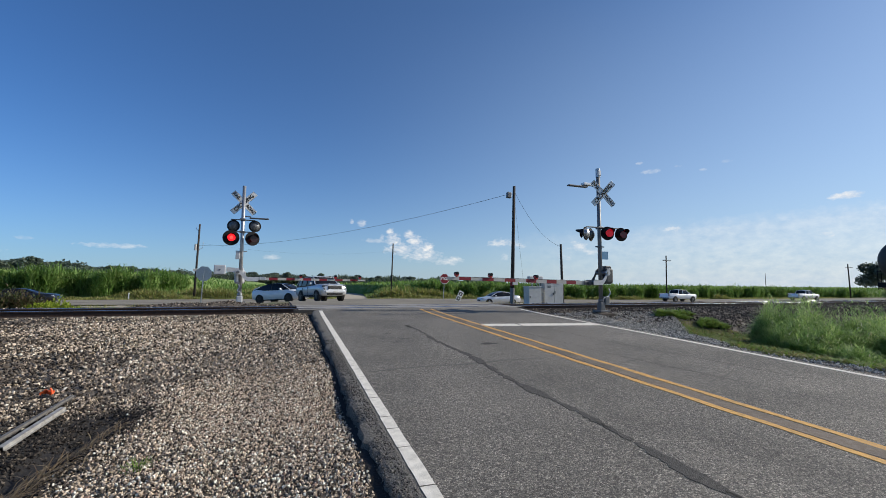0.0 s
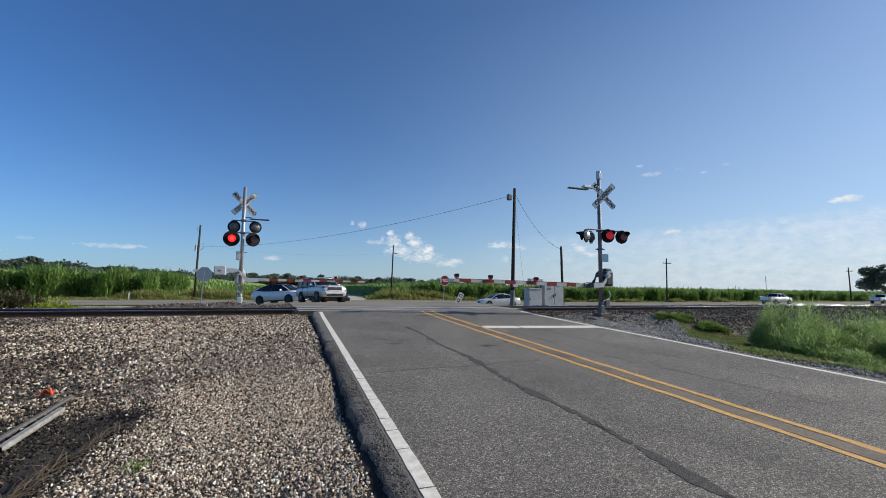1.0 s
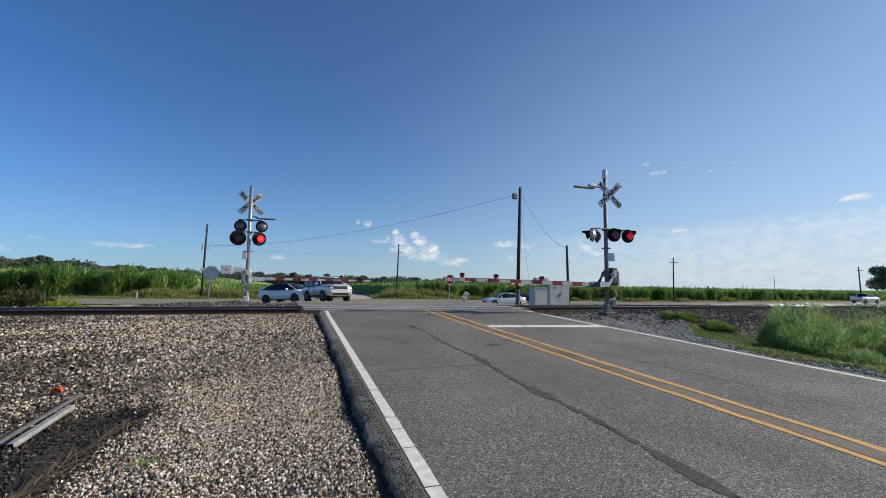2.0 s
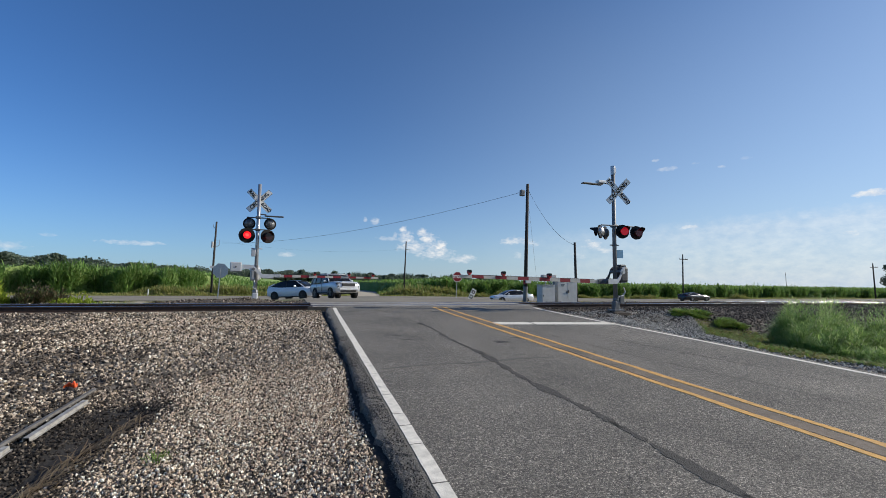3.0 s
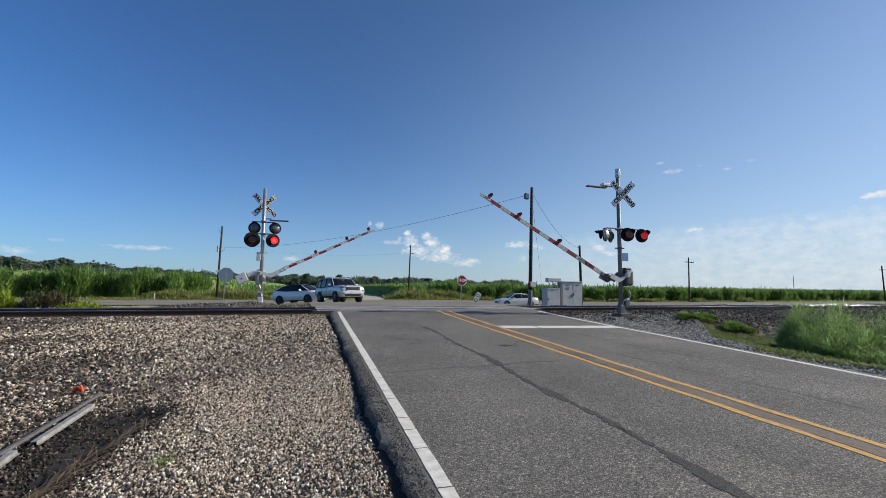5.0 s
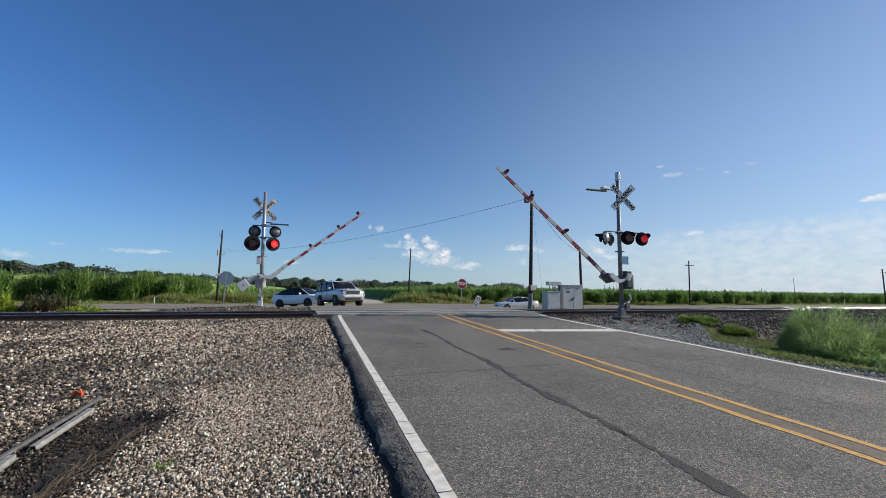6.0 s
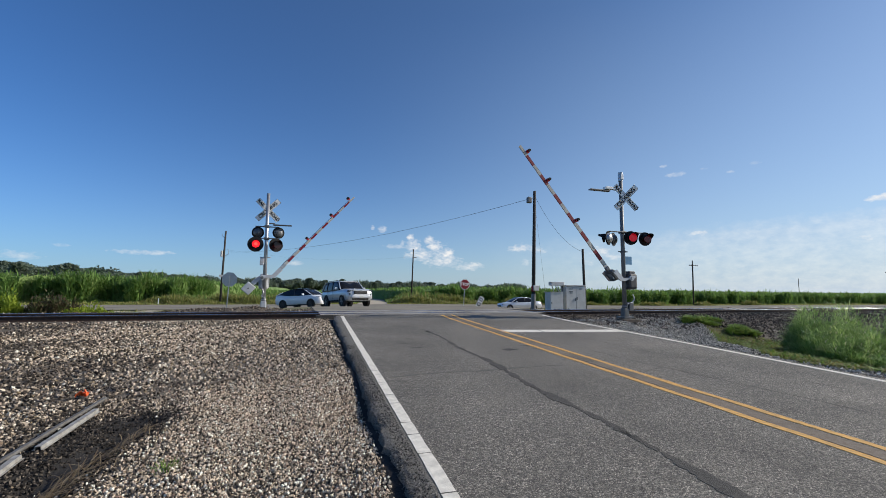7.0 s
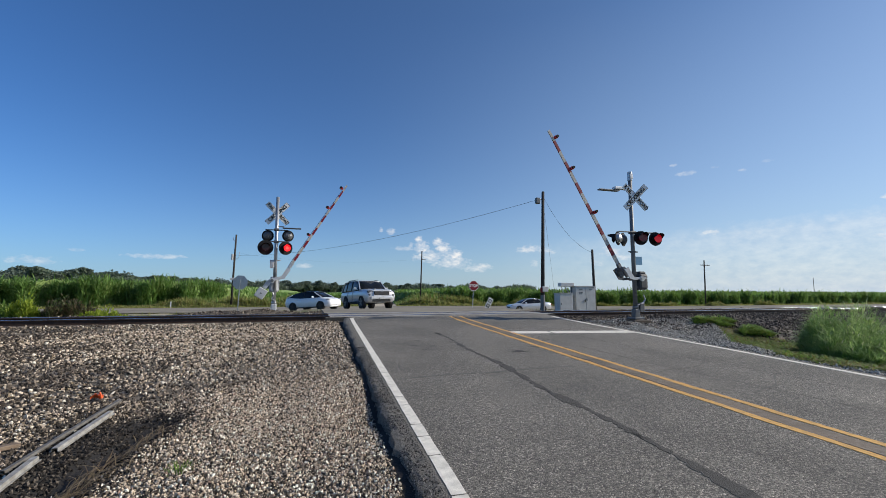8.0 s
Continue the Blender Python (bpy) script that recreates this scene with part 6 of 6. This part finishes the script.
def build_stones():
    def field(n, x0, x1, y0, y1, s0, s1):
        return rs.uniform(x0, x1, n), rs.uniform(y0, y1, n), s0 * (s1 / s0) ** (rs.rand(n) ** 1.35)

    x, y, s = field(70000, -5.5, 0.70, 1.8, 6.5, 0.012, 0.038)
    s = s * (0.60 + 0.52 * sm(0.2, -2.5, x))
    # dark patches: oily stains, and shade put in as darker stones
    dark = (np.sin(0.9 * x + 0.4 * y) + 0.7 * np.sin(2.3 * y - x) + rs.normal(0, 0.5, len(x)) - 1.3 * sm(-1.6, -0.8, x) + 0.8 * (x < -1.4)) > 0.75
    # round the hollow nearly all stones go dark, for its shade
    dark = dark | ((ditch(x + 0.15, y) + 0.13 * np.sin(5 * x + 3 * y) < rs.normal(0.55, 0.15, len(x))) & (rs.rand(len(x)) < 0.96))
    keep = (ditch(x, y) > 0.12) | (rs.rand(len(x)) < 0.85)
    x, y, s, dark = x[keep], y[keep], s[keep], dark[keep]
    stones("gravel", x[~dark], y[~dark], s[~dark], M_STONES, "loose tan and grey gravel beside the road")
    fx, fy, fs = field(56000, -1.9, 0.71, 1.7, 7.4, 0.011, 0.031)
    k = rs.rand(len(fx)) < np.clip((fx + 1.9) / 1.3, 0, 1) * np.clip((ditch(fx, fy) - 0.3) / 0.4, 0, 1) * np.clip((7.6 - fy) / 1.6, 0, 1)
    fx, fy, fs = fx[k], fy[k], fs[k]
    stones("fine_gravel", fx, fy, fs, M_PALE_STONES, "fine pale gravel along the pavement edge", 0.25)
    # stones lying in the hollow's shade take the near-black colours
    black = dark & (ditch(x + 0.15, y) + 0.13 * np.sin(5 * x + 3 * y) < rs.normal(0.55, 0.12, len(x))) & (x < -1.1)
    stones("hollow_stones", x[black], y[black], s[black], M_HOLLOW_SHADE, "stones in the washed-out hollow, its shade put into their near-black colour")
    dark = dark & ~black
    stones("gravel", x[dark], y[dark], s[dark], M_DARK_STONES, "dark gravel beside the road, stains and shade in its colour")
    x, y, s = field(14000, -7.0, 0.70, -3.0, 1.85, 0.03, 0.07)
    stones("gravel", x, y, s, M_STONES, "loose tan gravel on the open ground beside the road")
    ex = rs.uniform(0, 1, 9000)
    ey, es = rs.uniform(1.5, 9.0, 9000), rs.uniform(0.005, 0.015, 9000)
    ex = lip(ey) + 0.17 - 0.2 * ex
    stones("asphalt_crumbs", ex, ey, es, M_CRUMBS, "dark asphalt crumbs on the broken road edge", -0.1, lambda x, y: road_z(y) + lip_drop(x - lip(y)))
    x, y, s = field(76000, -15, 0.85, 5.9, 14.6, 0.024, 0.072)
    s = s * (1 - 0.26 * sm(-4.0, -0.5, x) * sm(12.0, 7.0, y)) * (1 - 0.12 * sm(-4, 0, x))
    # darker patches by a wave pattern, fewer towards the road
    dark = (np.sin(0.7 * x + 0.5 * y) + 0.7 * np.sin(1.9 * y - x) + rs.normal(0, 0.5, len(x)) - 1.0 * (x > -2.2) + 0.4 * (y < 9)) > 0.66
    stones("ballast", x[~dark], y[~dark], s[~dark], M_STONES, "tan crushed stone ballast sloping up to the track")
    stones("ballast", x[dark], y[dark], s[dark], M_DARK_STONES, "darker ballast patches below the track")
    x, y, s = field(14000, -34, -14, 8, 14.6, 0.05, 0.10)
    stones("ballast", x, y, s, M_STONES, "crushed stone ballast along the track")
    x, y, s = field(9000, -20, 0.4, 17.6, 20.6, 0.04, 0.08)
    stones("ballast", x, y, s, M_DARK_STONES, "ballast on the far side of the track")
    x, y, s = field(6000, -18, 0.2, 15.5, 16.8, 0.04, 0.07)
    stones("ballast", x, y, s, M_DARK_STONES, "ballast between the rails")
    x, y, s = field(76000, 8.68, 14.6, 4.0, 13.4, 0.018, 0.055)
    k = (x < fan(y)) & ((y > 7.0) | (rs.rand(len(x)) < 0.45))
    stones("grey_gravel", x[k], y[k], s[k], M_GREY_STONES, "fresh grey crushed stone on the road shoulder")
    x, y, s = field(26000, 9.0, 48, 11.6, 15.3, 0.035, 0.085)
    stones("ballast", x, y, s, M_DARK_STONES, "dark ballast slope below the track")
    x, y, s = field(9000, 14.4, 30, 9.0, 12.2, 0.035, 0.085)
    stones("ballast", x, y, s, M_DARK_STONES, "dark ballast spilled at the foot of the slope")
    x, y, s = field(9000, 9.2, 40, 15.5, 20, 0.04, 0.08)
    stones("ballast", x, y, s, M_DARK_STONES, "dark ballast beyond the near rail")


build_stones()


# ---- litter by the road ----


def channel(name, a, b, w, label, mat):
    a, b = Vector(a), Vector(b)
    l = (b - a).length
    t = 0.004
    o = [(-w, 0.0), (-w * 0.55, 0.0), (-w * 0.45, w * 0.7), (w * 0.45, w * 0.7), (w * 0.55, 0.0), (w, 0.0), (w, t), (w * 0.55 + t, t), (w * 0.45 + t, w * 0.7 + t), (-w * 0.45 - t, w * 0.7 + t), (-w * 0.55 - t, t), (-w, t)]
    ob = part(name, prism(B(), o, -l / 2, l / 2, "y"), mat)
    d = (b - a).normalized()
    ob.matrix_basis = Matrix.Translation((a + b) / 2) @ pose(0, 0, 0, math.degrees(math.asin(d.z)), 0, -math.degrees(math.atan2(d.x, d.y)))
    return tagged(ob, label, "steel post", "fallen posts")


def gz(x, y, up):
    return (x, y, float(land(x, y)) + up)


M_DULL_POST = material("rust_spotted_steel", (0.20, 0.195, 0.185), 0.7, 0.3, (0.10, 0.085, 0.07), 16, 0.9, 0.3, 60)
M_POST = material("weathered_galvanised", (0.46, 0.45, 0.42), 0.6, 0.3, (0.20, 0.18, 0.15), 14, 0.95, 0.2, 60)
channel("fallen_sign_post", gz(-2.22, 4.96, 0.03), gz(-2.15, 5.92, 0.05), 0.045, "galvanised channel sign post lying on the gravel", M_POST)
channel("fallen_sign_post", gz(-2.28, 3.8, 0.03), gz(-2.27, 4.78, 0.04), 0.045, "broken end of a galvanised channel post on the gravel", M_POST)
channel("fallen_sign_post", gz(-2.40, 4.6, 0.03), gz(-2.20, 6.28, 0.08), 0.026, "narrow weathered steel channel lying on the gravel", M_DULL_POST)


def scrap():
    bm = B()
    bmesh.ops.create_grid(bm, x_segments=5, y_segments=5, size=0.055)
    r = random.Random(5)
    for v in bm.verts:
        v.co.z = r.uniform(0.0, 0.09) * (1 - 6 * abs(v.co.x))
    bmesh.ops.solidify(bm, geom=bm.faces[:], thickness=0.004)
    ob = part("plastic_scrap", bm, material("orange_plastic", (0.80, 0.13, 0.03), 0.6, 0, (0.62, 0.09, 0.02), 20, 0.8))
    ob.location = gz(-2.62, 6.76, 0.02)
    tagged(ob, "crumpled orange plastic scrap on the gravel", "litter")
    st = part("stick", tube(B(), [gz(-1.24, 6.95, 0.03), gz(-1.05, 7.12, 0.04), gz(-0.88, 7.2, 0.03)], 0.014, 7), M_BARK)
    tagged(st, "dry brown stick lying on the gravel", "stick")
    bd = part("wood_scrap", box(B(), (0, 0, 0), (0.34, 0.09, 0.04), bevel=0.008), material("pale_board", (0.22, 0.16, 0.11), 0.85, 0, (0.14, 0.10, 0.07), 12, 0.8, 0.3, 60))
    bd.matrix_basis = Matrix.Translation(gz(-2.74, 5.12, 0.04)) @ pose(0, 0, 0, 0, 4, 52)
    tagged(bd, "broken pale board on the gravel", "wood scrap")
    n = 420
    y = 5.5 - 2.7 * rs.rand(n) ** 0.7
    x = -2.2 + 0.25 * (y - 3.2) + rs.normal(0.13, 0.07, n) * (1 + 0.5 * (5.5 - y))
    P = np.stack([x, y, land(x, y) + rs.uniform(0.01, 0.05, n)], -1)
    strips("straw", P, rs.uniform(0.05, 0.16, n), rs.uniform(0.004, 0.009, n), rs.normal(1.2, 0.5, n), rs.uniform(2.0, 2.8, n), [M_STRAW], None, "dry straw caught in the gravel", "straw")
    for cx, cy, k in ((-0.98, 4.1, 70), (-1.72, 3.55, 160)):
        a, q = rs.uniform(0, 6.28, k), rs.rand(k) * 0.12
        x, y = cx + q * np.cos(a), cy + q * np.sin(a)
        strips("weed_tuft", np.stack([x, y, land(x, y)], -1), rs.uniform(0.03, 0.09, k), rs.uniform(0.004, 0.010, k), a, rs.uniform(0.3, 1.2, k), [M_GRASS], None, "small green weed tuft in the gravel", "weed", "thing")


scrap()


# ---- what moves ----
RIGHT_SWING = ((0, 0), (3.03, 0), (3.2, 3), (3.5, 7.8), (4.0, 14.8), (4.5, 21.1), (6.0, 38.3), (6.5, 44.0), (7.0, 48.9), (7.5, 53.8), (8.0, 58.8))
LEFT_SWING = ((0, 0), (3.05, 0), (3.2, 2.9), (3.5, 6.9), (4.0, 13.4), (4.5, 20.4), (6.0, 38.2), (6.5, 43.7), (7.0, 48.3), (7.5, 53.2), (8.0, 58.5))


SUV_DRIVE = ((0.0, 2.80, 32.6, -71), (5.9, 2.80, 32.6, -71), (6.25, 2.82, 32.5, -71), (6.5, 2.85, 32.3, -71), (7.0, 2.97, 31.4, -71.7), (7.5, 3.16, 30.0, -73), (8.0, 3.40, 28.2, -75))
HATCH_DRIVE = ((0.0, 0.16, 38.4, -40), (8.0, 0.16, 38.4, -40))


def drive(car_ob, wheels, r, rows):
    """Slow car on the crossing road, its nose pitched with the slope; the wheels roll."""
    out = []
    for t, x, y, a in rows:
        lean = math.degrees(math.atan2(float(road_z(y + 1.3)) - float(road_z(y - 1.3)), 2.6))
        out.append((t, pose(x, y, 0.5 * float(road_z(y + 1.3) + road_z(y - 1.3)) + 0.004) @ pose(0, 0, 0, 0, 0, a) @ pose(0, 0, 0, 0, lean, 0)))
    walk(car_ob, out)
    ts = [q[0] for q in rows]
    ys = [q[2] for q in rows]
    steps = [0.0] + [5.8 + 0.1 * k for k in range(23)]
    for w in wheels:
        walk(w, [(t, pose(*w.location, 0, math.degrees((ys[0] - float(np.interp(t, ts, ys))) / r), 0)) for t in steps])


def cruise(car_ob, wheels, r, way, lane):
    ts = [0.4 * k for k in range(21)]
    walk(car_ob, [(t, pose(way(t), lane, float(hwy_z(way(t))) + 0.004)) for t in ts])
    for w in wheels:
        walk(w, [(0.1 * k, pose(*w.location, 0, 55 * k, 0)) for k in range(81)])


def motions():
    walk(right_gate, [(t, pose(*RIGHT_PIVOT, 0, a, 0)) for t, a in RIGHT_SWING])
    walk(left_gate, [(t, pose(*LEFT_PIVOT, 0, -a, 4)) for t, a in LEFT_SWING])
    # the two lamps of a mast flash in turn
    for lens, phase in LAMPS:
        on = phase == "A"
        rows = [(0.0, 0 if on else 180)]
        turns = (0.05, 0.84, 1.62, 2.30, 3.12, 3.77, 4.50, 5.25, 5.88, 6.74, 7.39)
        angle = rows[0][1]
        for t in turns:
            # a lamp goes dark a moment before the other lights up
            t = t - 0.07 if angle % 360 == 0 else t + 0.07
            rows += [(t - 0.034, angle), (t, angle + 89), (t + 0.034, angle + 180)] if t > 0.1 else [(0.034, angle + 89), (0.067, angle + 180)]
            angle += 180
        rows.append((8.0, angle))
        walk(lens, [(t, pose(0, -0.165, 0, 0, 0, a)) for t, a in rows])

    # cars: seconds, x, y, z, heading of the nose to the left of +X
    drive(SUV, SUV_WHEELS, SUV_R, SUV_DRIVE)
    drive(HATCH, HATCH_WHEELS, HATCH_R, HATCH_DRIVE)
    walk(SALOON, [(0.0, pose(22.6, 42.2, -0.56, 0, 0, 176)), (8.0, pose(22.6, 42.2, -0.56, 0, 0, 176))])
    cruise(COUPE, COUPE_WHEELS, COUPE_R, lambda t: -8.2 + 26.6 * (t - 0.5), 50.0)
    cruise(PICKUP_A, PICKUP_A_WHEELS, PICKUP_R, lambda t: 58.5 + 23.2 * t, 50.0)
    cruise(PICKUP_B, PICKUP_B_WHEELS, PICKUP_R, lambda t: 89.5 + 25.0 * t, 50.0)
    walk(TANK, [(t, pose(48.4 + 14.0 * t, TRACK_Y, RAIL_TOP)) for t in (0, 2, 4, 6, 8)])


motions()
